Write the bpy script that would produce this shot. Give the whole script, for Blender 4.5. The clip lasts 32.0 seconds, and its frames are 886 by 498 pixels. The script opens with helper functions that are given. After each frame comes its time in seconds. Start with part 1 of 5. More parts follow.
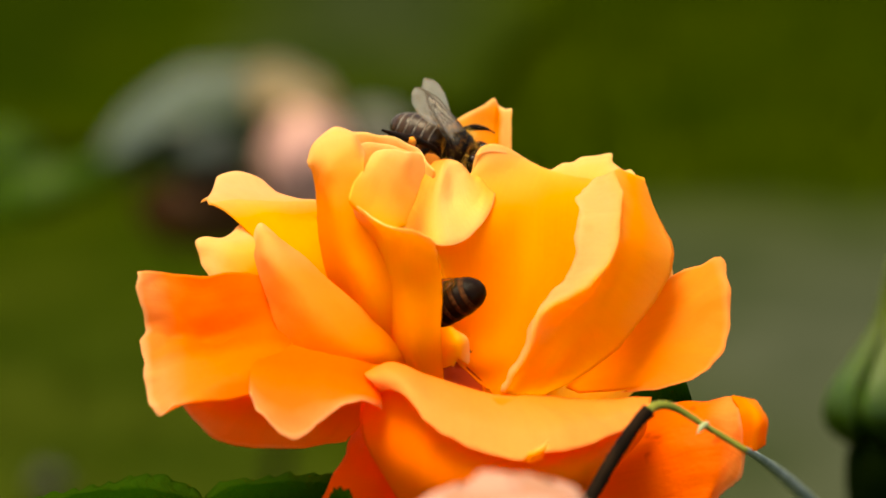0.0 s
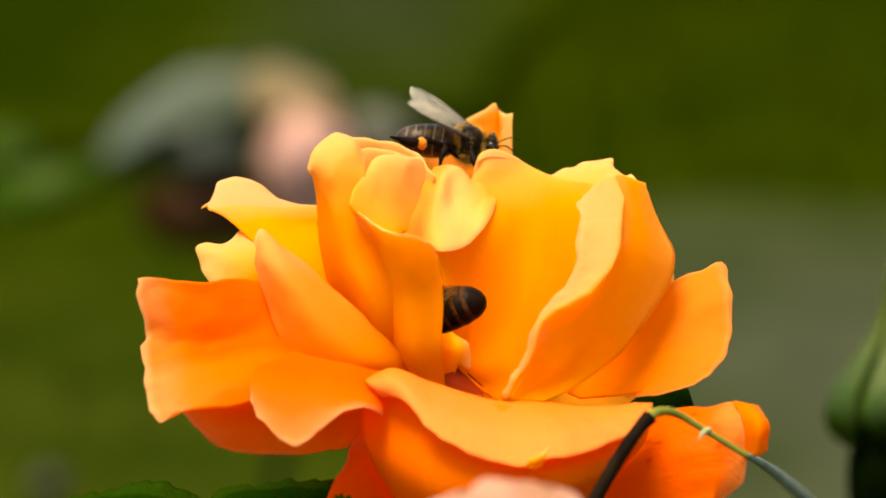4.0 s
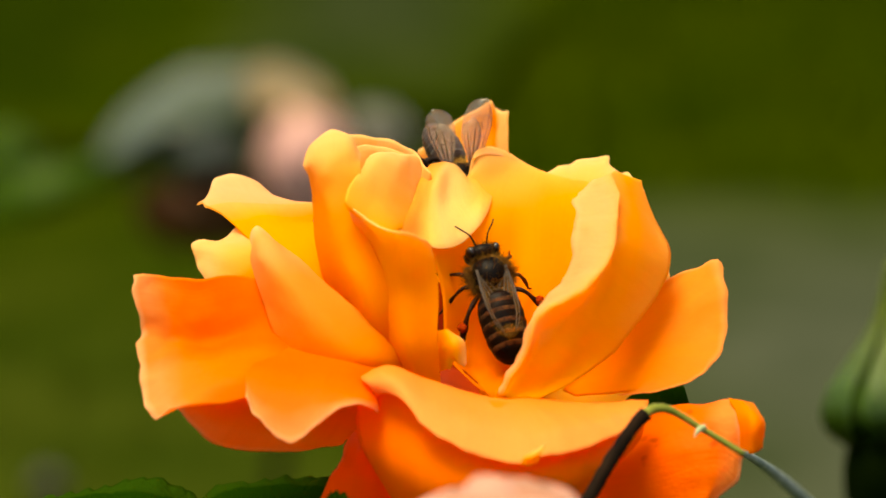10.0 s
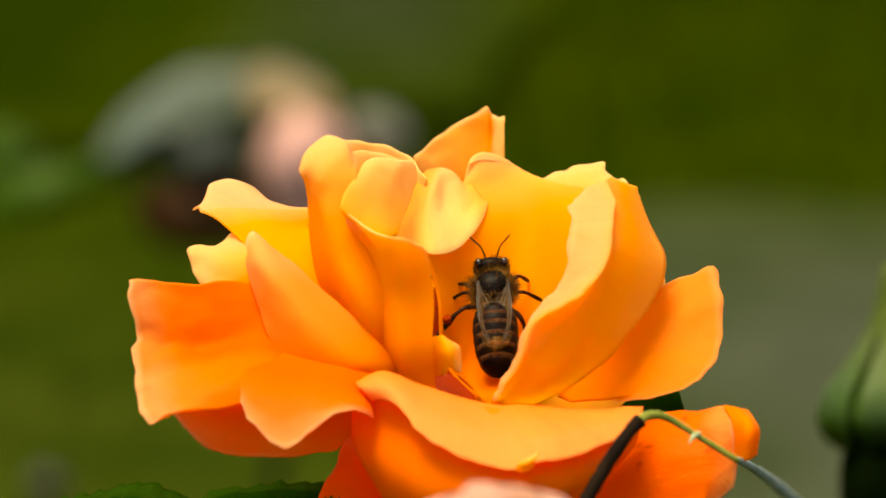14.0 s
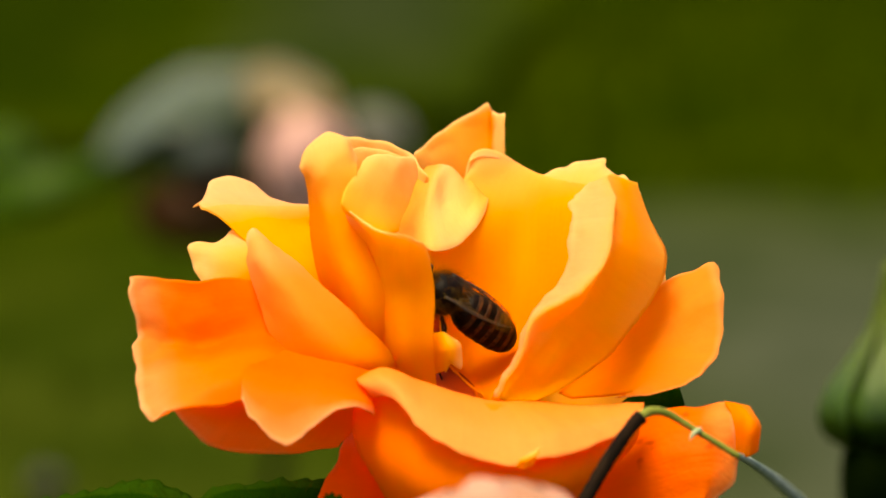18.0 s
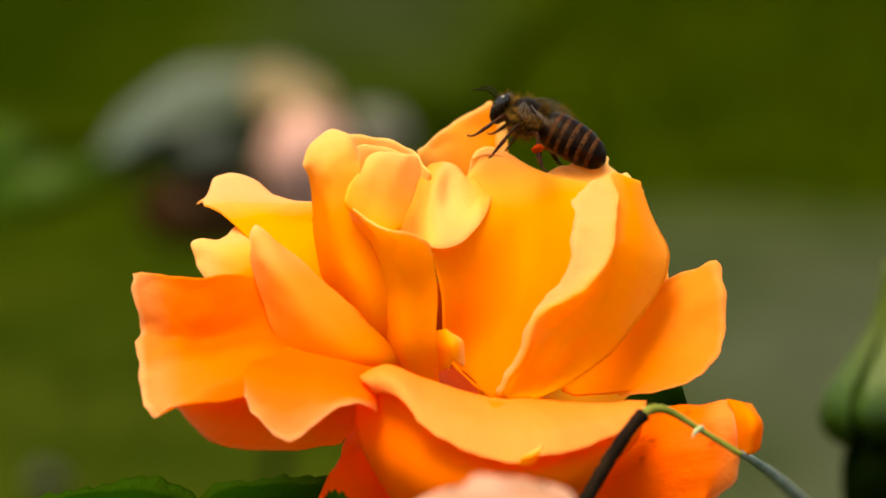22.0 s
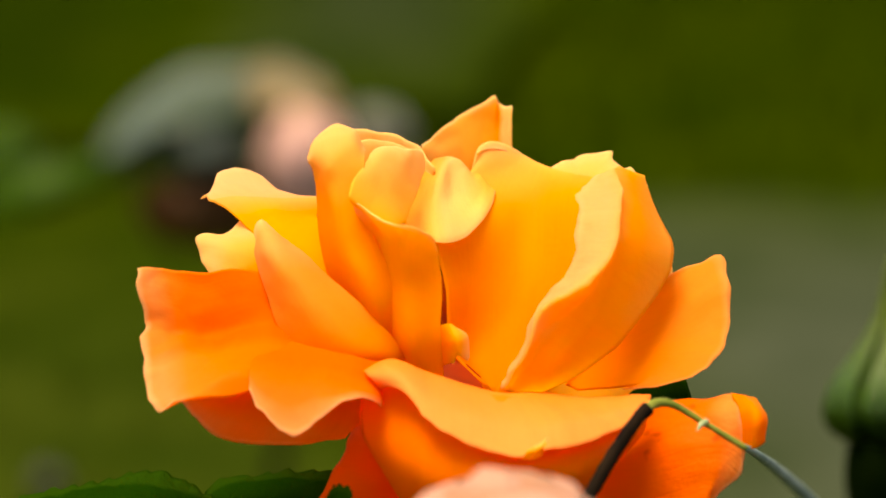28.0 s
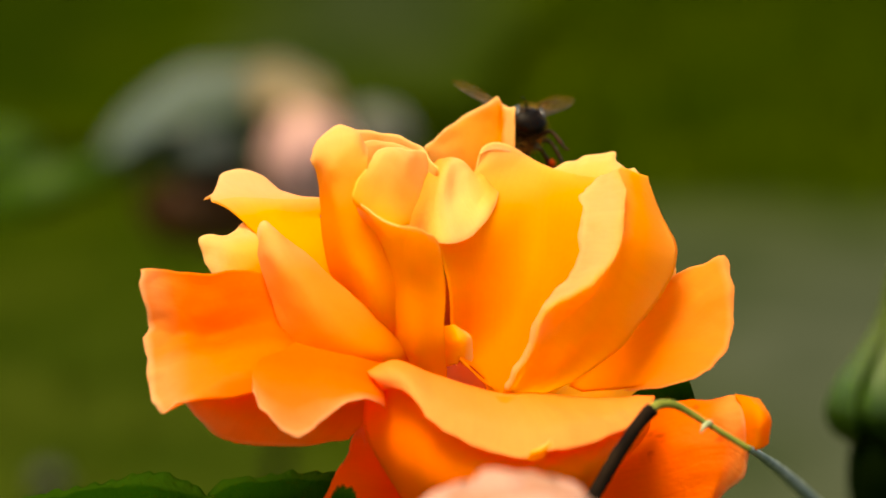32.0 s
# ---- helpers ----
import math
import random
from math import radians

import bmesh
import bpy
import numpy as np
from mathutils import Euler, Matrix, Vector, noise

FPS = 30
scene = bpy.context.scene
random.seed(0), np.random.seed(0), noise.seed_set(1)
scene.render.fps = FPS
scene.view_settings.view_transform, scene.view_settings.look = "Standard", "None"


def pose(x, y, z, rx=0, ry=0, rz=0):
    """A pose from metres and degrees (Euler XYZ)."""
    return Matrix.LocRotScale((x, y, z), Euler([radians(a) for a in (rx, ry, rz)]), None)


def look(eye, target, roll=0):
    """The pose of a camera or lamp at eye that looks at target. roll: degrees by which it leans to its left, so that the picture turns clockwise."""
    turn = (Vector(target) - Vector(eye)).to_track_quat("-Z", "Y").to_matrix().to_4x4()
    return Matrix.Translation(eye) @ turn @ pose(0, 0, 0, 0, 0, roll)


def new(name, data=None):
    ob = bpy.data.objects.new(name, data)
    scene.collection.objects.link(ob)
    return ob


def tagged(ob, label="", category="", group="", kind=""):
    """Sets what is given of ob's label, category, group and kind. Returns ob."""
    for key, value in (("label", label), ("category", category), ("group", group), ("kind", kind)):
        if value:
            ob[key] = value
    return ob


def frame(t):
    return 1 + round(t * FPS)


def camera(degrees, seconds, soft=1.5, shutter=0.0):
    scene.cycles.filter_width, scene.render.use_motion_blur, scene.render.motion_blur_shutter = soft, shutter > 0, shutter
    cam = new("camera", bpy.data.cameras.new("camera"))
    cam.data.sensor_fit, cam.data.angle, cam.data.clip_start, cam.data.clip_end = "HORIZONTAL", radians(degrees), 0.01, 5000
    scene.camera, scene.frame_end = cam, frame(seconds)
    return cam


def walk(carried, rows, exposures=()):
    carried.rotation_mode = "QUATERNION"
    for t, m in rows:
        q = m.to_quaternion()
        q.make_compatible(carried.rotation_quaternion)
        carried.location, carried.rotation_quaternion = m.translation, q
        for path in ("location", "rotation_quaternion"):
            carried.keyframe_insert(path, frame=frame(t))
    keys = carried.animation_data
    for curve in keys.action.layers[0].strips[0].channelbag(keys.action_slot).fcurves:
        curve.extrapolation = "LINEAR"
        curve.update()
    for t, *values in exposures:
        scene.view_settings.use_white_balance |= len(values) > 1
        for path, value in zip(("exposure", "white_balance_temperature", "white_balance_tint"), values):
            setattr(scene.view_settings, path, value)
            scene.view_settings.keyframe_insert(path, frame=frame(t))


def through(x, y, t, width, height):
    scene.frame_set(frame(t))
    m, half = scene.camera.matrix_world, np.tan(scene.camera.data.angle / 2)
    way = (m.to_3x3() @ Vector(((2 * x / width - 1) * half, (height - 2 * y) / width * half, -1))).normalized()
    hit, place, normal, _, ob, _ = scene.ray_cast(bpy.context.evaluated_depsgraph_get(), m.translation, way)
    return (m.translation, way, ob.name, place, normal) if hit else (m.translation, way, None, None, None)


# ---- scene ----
# The rose's own axes: x to the right, y away from the camera, z up along the picture; millimetres in its tables.
ROSE = pose(0, 0, 0.9, -12, 0, 0)
REACH = 0.41863
cam = camera(12.0, 32.0, soft=1.7, shutter=0.5)
cam.data.dof.use_dof = True
cam.data.dof.focus_distance = 0.420
cam.data.dof.aperture_fstop = 28.0

SWAY = [
    (0, 0.004, 0.15, 0.291, -0.132),
    (0.5, 0.012, 0.37, 0.475, -0.123),
    (1, 0.244, 1.02, 0.789, -0.178),
    (1.5, 0.049, 1.35, 0.953, -0.188),
    (2, -0.322, 0.45, 0.831, -0.177),
    (2.5, -0.127, 0.67, 0.553, -0.075),
    (3, -0.101, 0.91, 0.756, -0.112),
    (3.5, -0.081, 0.90, 0.871, -0.192),
    (5.5, -0.083, 0.89, 0.741, -0.278),
    (6, -0.088, 0.70, 0.871, -0.068),
    (6.5, -0.007, 0.99, 0.812, -0.326),
    (7, -0.420, 0.70, 0.675, -0.150),
    (7.5, -0.215, -0.03, 0.520, -0.056),
    (8, -0.211, 0.23, 0.639, -0.058),
    (8.5, -0.530, 0.44, 0.615, 0.158),
    (9, -0.115, 0.18, 0.270, -0.083),
    (9.5, -0.087, 0.33, 0.490, 0.108),
    (10, 0.346, 0.84, 0.564, -0.176),
    (10.5, -0.075, 0.58, 0.433, 0.032),
    (11, 0.146, -0.91, -0.247, -0.112),
    (11.5, -0.052, 0.05, 0.279, 0.172),
    (12, 0.537, 0.90, 0.617, -0.376),
    (12.5, -0.033, 0.64, 1.117, 0.259),
    (13, 0.883, 0.61, 0.650, -0.133),
    (13.5, 0.764, 0.48, 0.883, 0.185),
    (14, 0.785, 0.73, 1.138, -0.019),
    (14.5, 0.349, 0.95, 1.108, 0.119),
    (16.5, 0.435, 0.99, 1.089, 0.066),
    (17, 0.546, 1.55, 1.052, 0.229),
    (17.5, 1.066, 1.38, 1.339, -0.318),
    (18, 0.724, 0.74, 0.800, -0.094),
    (18.5, 0.610, -0.68, 0.124, 0.031),
    (19, 0.703, 1.00, 0.477, -0.205),
    (19.5, 0.295, 0.98, 1.156, 0.123),
    (20, 0.783, 0.79, 0.690, -0.111),
    (20.5, 0.548, 0.11, 0.273, 0.065),
    (21, 0.353, 0.66, 0.418, 0.002),
    (21.5, 0.222, 0.48, 0.572, 0.003),
    (22, 0.433, 0.22, 0.554, 0.063),
    (22.5, 0.456, 0.88, 0.653, -0.179),
    (23, -0.017, 0.44, 0.665, -0.007),
    (23.5, 0.335, -0.37, 0.060, -0.151),
    (24, 0.270, -0.79, -0.141, 0.043),
    (24.5, 0.221, 0.14, 0.034, -0.064),
    (25, 0.143, 0.06, 0.195, -0.001),
    (25.5, 0.103, 0.13, 0.099, -0.001),
    (27.5, 0.198, -0.44, -0.073, -0.067),
    (28, -0.000, 0.00, 0.000, 0.000),
    (28.5, -0.378, -0.08, 0.223, 0.200),
    (29, -0.144, 0.24, 0.203, 0.115),
    (29.5, -0.134, 0.19, 0.386, 0.087),
    (30, -0.120, -0.10, 0.226, 0.014),
    (30.5, -0.220, -0.36, -0.099, 0.039),
    (31, -0.222, -0.48, -0.191, 0.040),
    (31.5, -0.444, -0.02, 0.069, 0.112),
    (32, -0.329, 0.33, 0.105, -0.021),
]
walk(cam, [(t, ROSE @ pose(dx * 0.001, -REACH + dy * 0.001, dz * 0.001, 90, 0, 0) @ pose(0, 0, 0, 0, 0, roll))
           for t, dx, dy, dz, roll in SWAY], [(0, 1.08, 9500, 4), (32, 1.08, 9500, 4)])

# ---- light ----
SUN_UP, SUN_TURN = 76, 235
world = bpy.data.worlds.new("sky")
scene.world = world
world.use_nodes = True
wn = world.node_tree
sky = wn.nodes.new("ShaderNodeTexSky")
sky.sky_type, sky.sun_disc = "NISHITA", False
sky.sun_elevation, sky.sun_rotation = radians(SUN_UP), radians(SUN_TURN)
sky.air_density, sky.dust_density = 1.0, 3.0
wn.links.new(sky.outputs[0], wn.nodes["Background"].inputs[0])
wn.nodes["Background"].inputs[1].default_value = 0.15
sun = new("sun", bpy.data.lights.new("sun", "SUN"))
sun.data.energy, sun.data.angle, sun.data.color = 2.6, radians(30), (1.0, 0.93, 0.82)
a, e = radians(SUN_TURN), radians(SUN_UP)
sun.matrix_world = look((math.sin(a) * math.cos(e) * 9, math.cos(a) * math.cos(e) * 9, math.sin(e) * 9), (0, 0, 0))


# ---- materials ----
def material(name):
    m = bpy.data.materials.new(name)
    m.use_nodes = True
    nt = m.node_tree
    nt.nodes.clear()
    out = nt.nodes.new("ShaderNodeOutputMaterial")
    return m, nt, out


def node(nt, kind, *links, **values):
    n = nt.nodes.new(kind)
    for k, v in values.items():
        n.inputs[k.replace("_", " ")].default_value = v
    for sock, src in links:
        nt.links.new(src, n.inputs[sock])
    return n


def ramp(nt, src, *stops):
    n = nt.nodes.new("ShaderNodeValToRGB")
    while len(n.color_ramp.elements) < len(stops):
        n.color_ramp.elements.new(0.5)
    for el, (at, c) in zip(n.color_ramp.elements, stops):
        el.position, el.color = at, (*c, 1)
    nt.links.new(src, n.inputs[0])
    return n


def mixed(nt, kind, fac, a, b):
    n = nt.nodes.new("ShaderNodeMix")
    n.data_type, n.blend_type = "RGBA", kind
    if isinstance(fac, float):
        n.inputs[0].default_value = fac
    else:
        nt.links.new(fac, n.inputs[0])
    for i, v in ((6, a), (7, b)):
        if isinstance(v, tuple):
            n.inputs[i].default_value = (*v, 1)
        else:
            nt.links.new(v, n.inputs[i])
    return n.outputs[2]


def thin_material(name, stops, through, share, rough=0.5, bump=0.15, grain=60.0, shine=0.12, spots=0.0, across=False, rim=0.0, side=None):
    """A petal or leaf: colour from base to rim, veins along it, and light that shines through."""
    m, nt, out = material(name)
    uv = nt.nodes.new("ShaderNodeUVMap")
    sep = node(nt, "ShaderNodeSeparateXYZ", (0, uv.outputs[0]))
    tc = nt.nodes.new("ShaderNodeTexCoord")
    patch = node(nt, "ShaderNodeTexNoise", ("Vector", tc.outputs["Object"]), Scale=130.0, Detail=4.0)
    shift = node(nt, "ShaderNodeMath", (0, patch.outputs[0]))
    shift.operation = "MULTIPLY_ADD"
    shift.inputs[1].default_value = 0.16
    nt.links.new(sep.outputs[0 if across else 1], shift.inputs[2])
    hue = nt.nodes.new("ShaderNodeObjectInfo")
    nudge = node(nt, "ShaderNodeMath", (0, hue.outputs["Random"]), (2, shift.outputs[0]))
    nudge.operation = "MULTIPLY_ADD"
    nudge.inputs[1].default_value = 0.1
    along = ramp(nt, nudge.outputs[0], *stops)
    stretch = node(nt, "ShaderNodeMapping", ("Vector", uv.outputs[0]))
    stretch.inputs["Scale"].default_value = (grain, 3.0, 1.0)
    veins = node(nt, "ShaderNodeTexNoise", ("Vector", stretch.outputs[0]), Scale=1.0, Detail=5.0, Roughness=0.6)
    tone = ramp(nt, veins.outputs[0], (0.3, (0.86, 0.80, 0.76)), (0.65, (1, 1, 1)))
    col = mixed(nt, "MULTIPLY", 0.3, along.outputs[0], tone.outputs[0])
    if side:
        col = mixed(nt, "MULTIPLY", 1.0, col, ramp(nt, sep.outputs[0], *side).outputs[0])
    if rim:
        margin = ramp(nt, sep.outputs[1], (0.945, (0, 0, 0)), (1.0, (rim, rim, rim)))
        col = mixed(nt, "MIX", margin.outputs[0], col, (0.97, 0.70, 0.36))
    if spots:
        speck = node(nt, "ShaderNodeTexNoise", ("Vector", tc.outputs["Object"]), Scale=420.0, Detail=2.0)
        brown = ramp(nt, speck.outputs[0], (0.66, (1, 1, 1)), (0.72, (0.62, 0.42, 0.3)))
        col = mixed(nt, "MULTIPLY", spots, col, brown.outputs[0])
    fine = node(nt, "ShaderNodeTexNoise", ("Vector", tc.outputs["Object"]), Scale=1500.0, Detail=3.0)
    height = node(nt, "ShaderNodeMath", (0, veins.outputs[0]), (1, fine.outputs[0]))
    bumped = node(nt, "ShaderNodeBump", ("Height", height.outputs[0]), Strength=bump, Distance=0.0003)
    skin = node(nt, "ShaderNodeBsdfPrincipled", ("Base Color", col), ("Normal", bumped.outputs[0]), Roughness=rough)
    skin.inputs["Specular IOR Level"].default_value = shine
    glow = node(nt, "ShaderNodeBsdfTranslucent", ("Normal", bumped.outputs[0]))
    nt.links.new(mixed(nt, "MIX", 0.55, col, through), glow.inputs[0])
    both = node(nt, "ShaderNodeMixShader", (1, skin.outputs[0]), (2, glow.outputs[0]))
    both.inputs[0].default_value = share
    nt.links.new(both.outputs[0], out.inputs[0])
    return m


def solid_material(name, c1, c2, scale, rough=0.6, bump=0.2, metal=0.0, dist=0.0005, coat=0.0, spec=0.5):
    m, nt, out = material(name)
    tc = nt.nodes.new("ShaderNodeTexCoord")
    big = node(nt, "ShaderNodeTexNoise", ("Vector", tc.outputs["Object"]), Scale=scale, Detail=5.0)
    small = node(nt, "ShaderNodeTexNoise", ("Vector", tc.outputs["Object"]), Scale=scale * 9, Detail=3.0)
    total = node(nt, "ShaderNodeMath", (0, big.outputs[0]), (1, small.outputs[0]))
    total.operation = "MULTIPLY_ADD"
    total.inputs[1].default_value = 0.6
    nt.links.new(big.outputs[0], total.inputs[2])
    col = ramp(nt, total.outputs[0], (0.55, c1), (1.05, c2))
    bumped = node(nt, "ShaderNodeBump", ("Height", total.outputs[0]), Strength=bump, Distance=dist)
    skin = node(nt, "ShaderNodeBsdfPrincipled", ("Base Color", col.outputs[0]), ("Normal", bumped.outputs[0]), Roughness=rough, Metallic=metal)
    skin.inputs["Coat Weight"].default_value = coat
    skin.inputs["Specular IOR Level"].default_value = spec
    nt.links.new(skin.outputs[0], out.inputs[0])
    return m


ORANGE = thin_material("orange_petal", ((0.05, (0.96, 0.333, 0.003)), (0.4, (0.96, 0.408, 0.003)), (0.8, (0.96, 0.516, 0.06)), (1.05, (0.96, 0.602, 0.22))),
                       (1.0, 0.728, 0.02), 0.62, 0.6, 0.12, 50.0, rim=0.5)
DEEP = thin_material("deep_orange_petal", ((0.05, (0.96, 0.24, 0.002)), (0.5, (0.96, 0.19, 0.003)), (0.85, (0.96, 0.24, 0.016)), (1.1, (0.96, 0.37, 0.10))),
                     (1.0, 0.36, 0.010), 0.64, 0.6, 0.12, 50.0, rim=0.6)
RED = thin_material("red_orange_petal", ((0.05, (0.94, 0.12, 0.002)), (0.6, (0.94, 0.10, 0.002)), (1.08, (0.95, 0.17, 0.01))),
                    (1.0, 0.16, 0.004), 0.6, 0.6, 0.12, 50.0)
# darker copy of the red petal: the deep gap's shade is in its colour
SHADED_RED = thin_material("shaded_red_petal", ((0.05, (0.30, 0.022, 0.002)), (0.6, (0.34, 0.03, 0.002)), (1.08, (0.45, 0.06, 0.004))),
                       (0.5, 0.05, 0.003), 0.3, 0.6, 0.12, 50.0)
CREAM = thin_material("orange_petal_with_pale_lip", ((0.08, (0.96, 0.36, 0.003)), (0.5, (0.96, 0.37, 0.004)), (0.78, (0.96, 0.48, 0.07)), (1.0, (0.96, 0.591, 0.21))),
                      (1.0, 0.60, 0.02), 0.6, 0.6, 0.12, 50.0, rim=0.6)
ROLLED = thin_material("red_petal_with_pale_lip", ((0.08, (0.95, 0.20, 0.003)), (0.54, (0.95, 0.22, 0.006)), (0.68, (0.96, 0.26, 0.022)), (0.95, (0.96, 0.32, 0.07))),
                       (1.0, 0.20, 0.008), 0.45, 0.6, 0.12, 50.0)
PEACHY = thin_material("pale_peach_petal", ((0.05, (0.96, 0.473, 0.01)), (0.5, (0.96, 0.516, 0.08)), (1.0, (0.96, 0.602, 0.22))),
                       (1.0, 0.696, 0.06), 0.6, 0.6, 0.12, 50.0, rim=0.6)
YELLOW = thin_material("pale_yellow_petal", ((0.1, (0.96, 0.60, 0.24)), (0.45, (0.96, 0.66, 0.26)), (0.75, (0.96, 0.70, 0.26)), (1.05, (0.96, 0.74, 0.30))),
                       (1.0, 0.72, 0.16), 0.6, 0.5, 0.3, 50.0, rim=0.6, side=((0.0, (1.0, 0.66, 0.2)), (0.24, (1.0, 0.76, 0.4)), (0.36, (1, 1, 1)), (0.7, (1, 1, 0.9)), (0.98, (1.0, 0.74, 0.3))))
LIPPED = thin_material("petal_pale_on_both_margins", ((0.08, (0.96, 0.548, 0.11)), (0.3, (0.96, 0.47, 0.06)), (0.5, (0.96, 0.44, 0.01)), (0.74, (0.96, 0.52, 0.12)), (1.0, (0.96, 0.59, 0.26))),
                       (1.0, 0.706, 0.04), 0.7, 0.6, 0.16, 40.0, rim=0.6)
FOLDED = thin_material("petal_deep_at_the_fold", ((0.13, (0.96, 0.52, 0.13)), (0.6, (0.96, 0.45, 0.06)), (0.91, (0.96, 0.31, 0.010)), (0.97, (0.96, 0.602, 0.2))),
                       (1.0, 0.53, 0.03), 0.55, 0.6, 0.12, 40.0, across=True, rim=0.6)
# side deepens the hue in the recess above the lip, painting its shade in
BROAD = thin_material("broad_petal_shaded_recess", ((0.05, (0.96, 0.25, 0.002)), (0.5, (0.96, 0.23, 0.004)), (0.85, (0.96, 0.29, 0.025)), (1.1, (0.96, 0.38, 0.11))),
                      (1.0, 0.36, 0.010), 0.62, 0.6, 0.14, 50.0, rim=0.6, side=((0.05, (1.0, 1.0, 1.0)), (0.3, (1.0, 0.78, 0.4)), (0.5, (1.0, 0.72, 0.3)), (0.62, (1.0, 1.0, 0.9)), (1.0, (1.0, 1.0, 1.0))))
WALL = thin_material("inner_wall_petal", ((0.05, (0.96, 0.22, 0.002)), (0.35, (0.96, 0.30, 0.003)), (0.6, (0.96, 0.46, 0.02)), (0.85, (0.96, 0.559, 0.12)), (1.05, (0.96, 0.613, 0.22))),
                     (1.0, 0.60, 0.01), 0.62, 0.6, 0.12, 50.0, rim=0.6)
APRICOT = thin_material("apricot_petal", ((0.05, (0.96, 0.36, 0.004)), (0.5, (0.96, 0.34, 0.02)), (0.85, (0.96, 0.39, 0.06)), (1.08, (0.96, 0.47, 0.14))),
                        (1.0, 0.56, 0.03), 0.62, 0.6, 0.12, 50.0, rim=0.6)
TANGERINE = thin_material("tangerine_petal", ((0.05, (0.96, 0.27, 0.003)), (0.5, (0.96, 0.29, 0.006)), (1.08, (0.96, 0.34, 0.03))),
                          (1.0, 0.42, 0.012), 0.62, 0.6, 0.12, 50.0, rim=0.3)
GOLD = thin_material("golden_petal", ((0.05, (0.96, 0.40, 0.003)), (0.55, (0.96, 0.46, 0.004)), (0.66, (0.96, 0.47, 0.10)), (1.0, (0.96, 0.55, 0.26))),
                     (1.0, 0.62, 0.03), 0.6, 0.6, 0.12, 50.0, rim=0.6)
VEINED = thin_material("veined_deep_petal", ((0.05, (0.96, 0.22, 0.002)), (0.5, (0.96, 0.16, 0.003)), (0.85, (0.96, 0.20, 0.012)), (1.08, (0.96, 0.32, 0.06))),
                       (1.0, 0.27, 0.008), 0.55, 0.6, 0.3, 34.0, spots=0.8, rim=0.6)
PINK = thin_material("pink_petal", ((0.0, (0.6, 0.36, 0.28)), (0.5, (0.55, 0.32, 0.3)), (1.1, (0.6, 0.36, 0.33))), (0.8, 0.5, 0.4), 0.3)
PEACH = thin_material("peach_petal", ((0.0, (0.42, 0.20, 0.12)), (0.5, (0.46, 0.22, 0.15)), (1.1, (0.50, 0.26, 0.19))), (0.7, 0.4, 0.3), 0.25)
BEIGE = thin_material("beige_petal", ((0.0, (0.30, 0.21, 0.12)), (1.1, (0.11, 0.10, 0.05))), (0.3, 0.23, 0.11), 0.3)
DULL = thin_material("faded_petal", ((0.0, (0.13, 0.12, 0.09)), (1.1, (0.085, 0.09, 0.07))), (0.15, 0.14, 0.11), 0.2)
FADED = thin_material("withered_petal", ((0.0, (0.055, 0.045, 0.028)), (1.1, (0.035, 0.033, 0.02))), (0.06, 0.05, 0.03), 0.2)
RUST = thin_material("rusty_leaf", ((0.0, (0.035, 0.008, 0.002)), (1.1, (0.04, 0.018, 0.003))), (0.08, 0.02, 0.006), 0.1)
# near-black base and light upper half paint the bud's shade and highlight
SEPAL = thin_material("green_sepal_shaded_base", ((0.0, (0.001, 0.004, 0.0003)), (0.3, (0.006, 0.020, 0.0008)), (0.55, (0.035, 0.085, 0.006)), (1.1, (0.08, 0.12, 0.008))), (0.08, 0.22, 0.005), 0.25, 0.3, 0.6, 16.0, 0.25)
FRESH = thin_material("fresh_leaf", ((0.0, (0.03, 0.075, 0.002)), (1.1, (0.045, 0.10, 0.003))), (0.05, 0.12, 0.004), 0.3)
LEAF = thin_material("rose_leaf", ((0.0, (0.004, 0.018, 0.0012)), (0.95, (0.005, 0.024, 0.001)), (1.2, (0.012, 0.036, 0.002))), (0.012, 0.05, 0.002), 0.12, 0.5, 0.5, 26.0, 0.0)
GREY_LEAF = thin_material("glossy_leaf", ((0.0, (0.034, 0.052, 0.020)), (0.6, (0.042, 0.058, 0.026)), (1.1, (0.075, 0.088, 0.048))), (0.04, 0.08, 0.02), 0.15, 0.35, 0.3, 26.0, 0.4)
# darker, bluer copy of the bush leaf, with its shade in the colour
SHADED_LEAF = thin_material("shaded_leaf", ((0.0, (0.012, 0.020, 0.014)), (1.1, (0.022, 0.032, 0.024))), (0.02, 0.04, 0.015), 0.15, 0.4, 0.3, 26.0, 0.3)
BUD = solid_material("bud_green", (0.012, 0.035, 0.002), (0.03, 0.07, 0.006), 120, 0.45, spec=0.2)
# near-black because the shade under the bud is put into this colour
HIP = solid_material("shaded_hip", (0.001, 0.003, 0.0005), (0.004, 0.008, 0.001), 120, 0.6, spec=0.0)
STEM = solid_material("green_stem", (0.09, 0.12, 0.012), (0.2, 0.2, 0.03), 300, 0.5, spec=0.2)
PALE = solid_material("bluish_stem", (0.13, 0.18, 0.17), (0.27, 0.31, 0.30), 300, 0.5, spec=0.2)
TWIG = solid_material("dark_twig", (0.005, 0.003, 0.002), (0.015, 0.008, 0.004), 400, 0.8, spec=0.05)
SPINE = solid_material("pale_thorn", (0.2, 0.25, 0.1), (0.32, 0.36, 0.2), 400, 0.5)
LAWN_DARK, LAWN_LIGHT = (0.009, 0.019, 0.0005), (0.020, 0.030, 0.001)
LAWN = solid_material("lawn", LAWN_DARK, LAWN_LIGHT, 4.0, 1.0, 0.5, dist=0.01, spec=0.0)
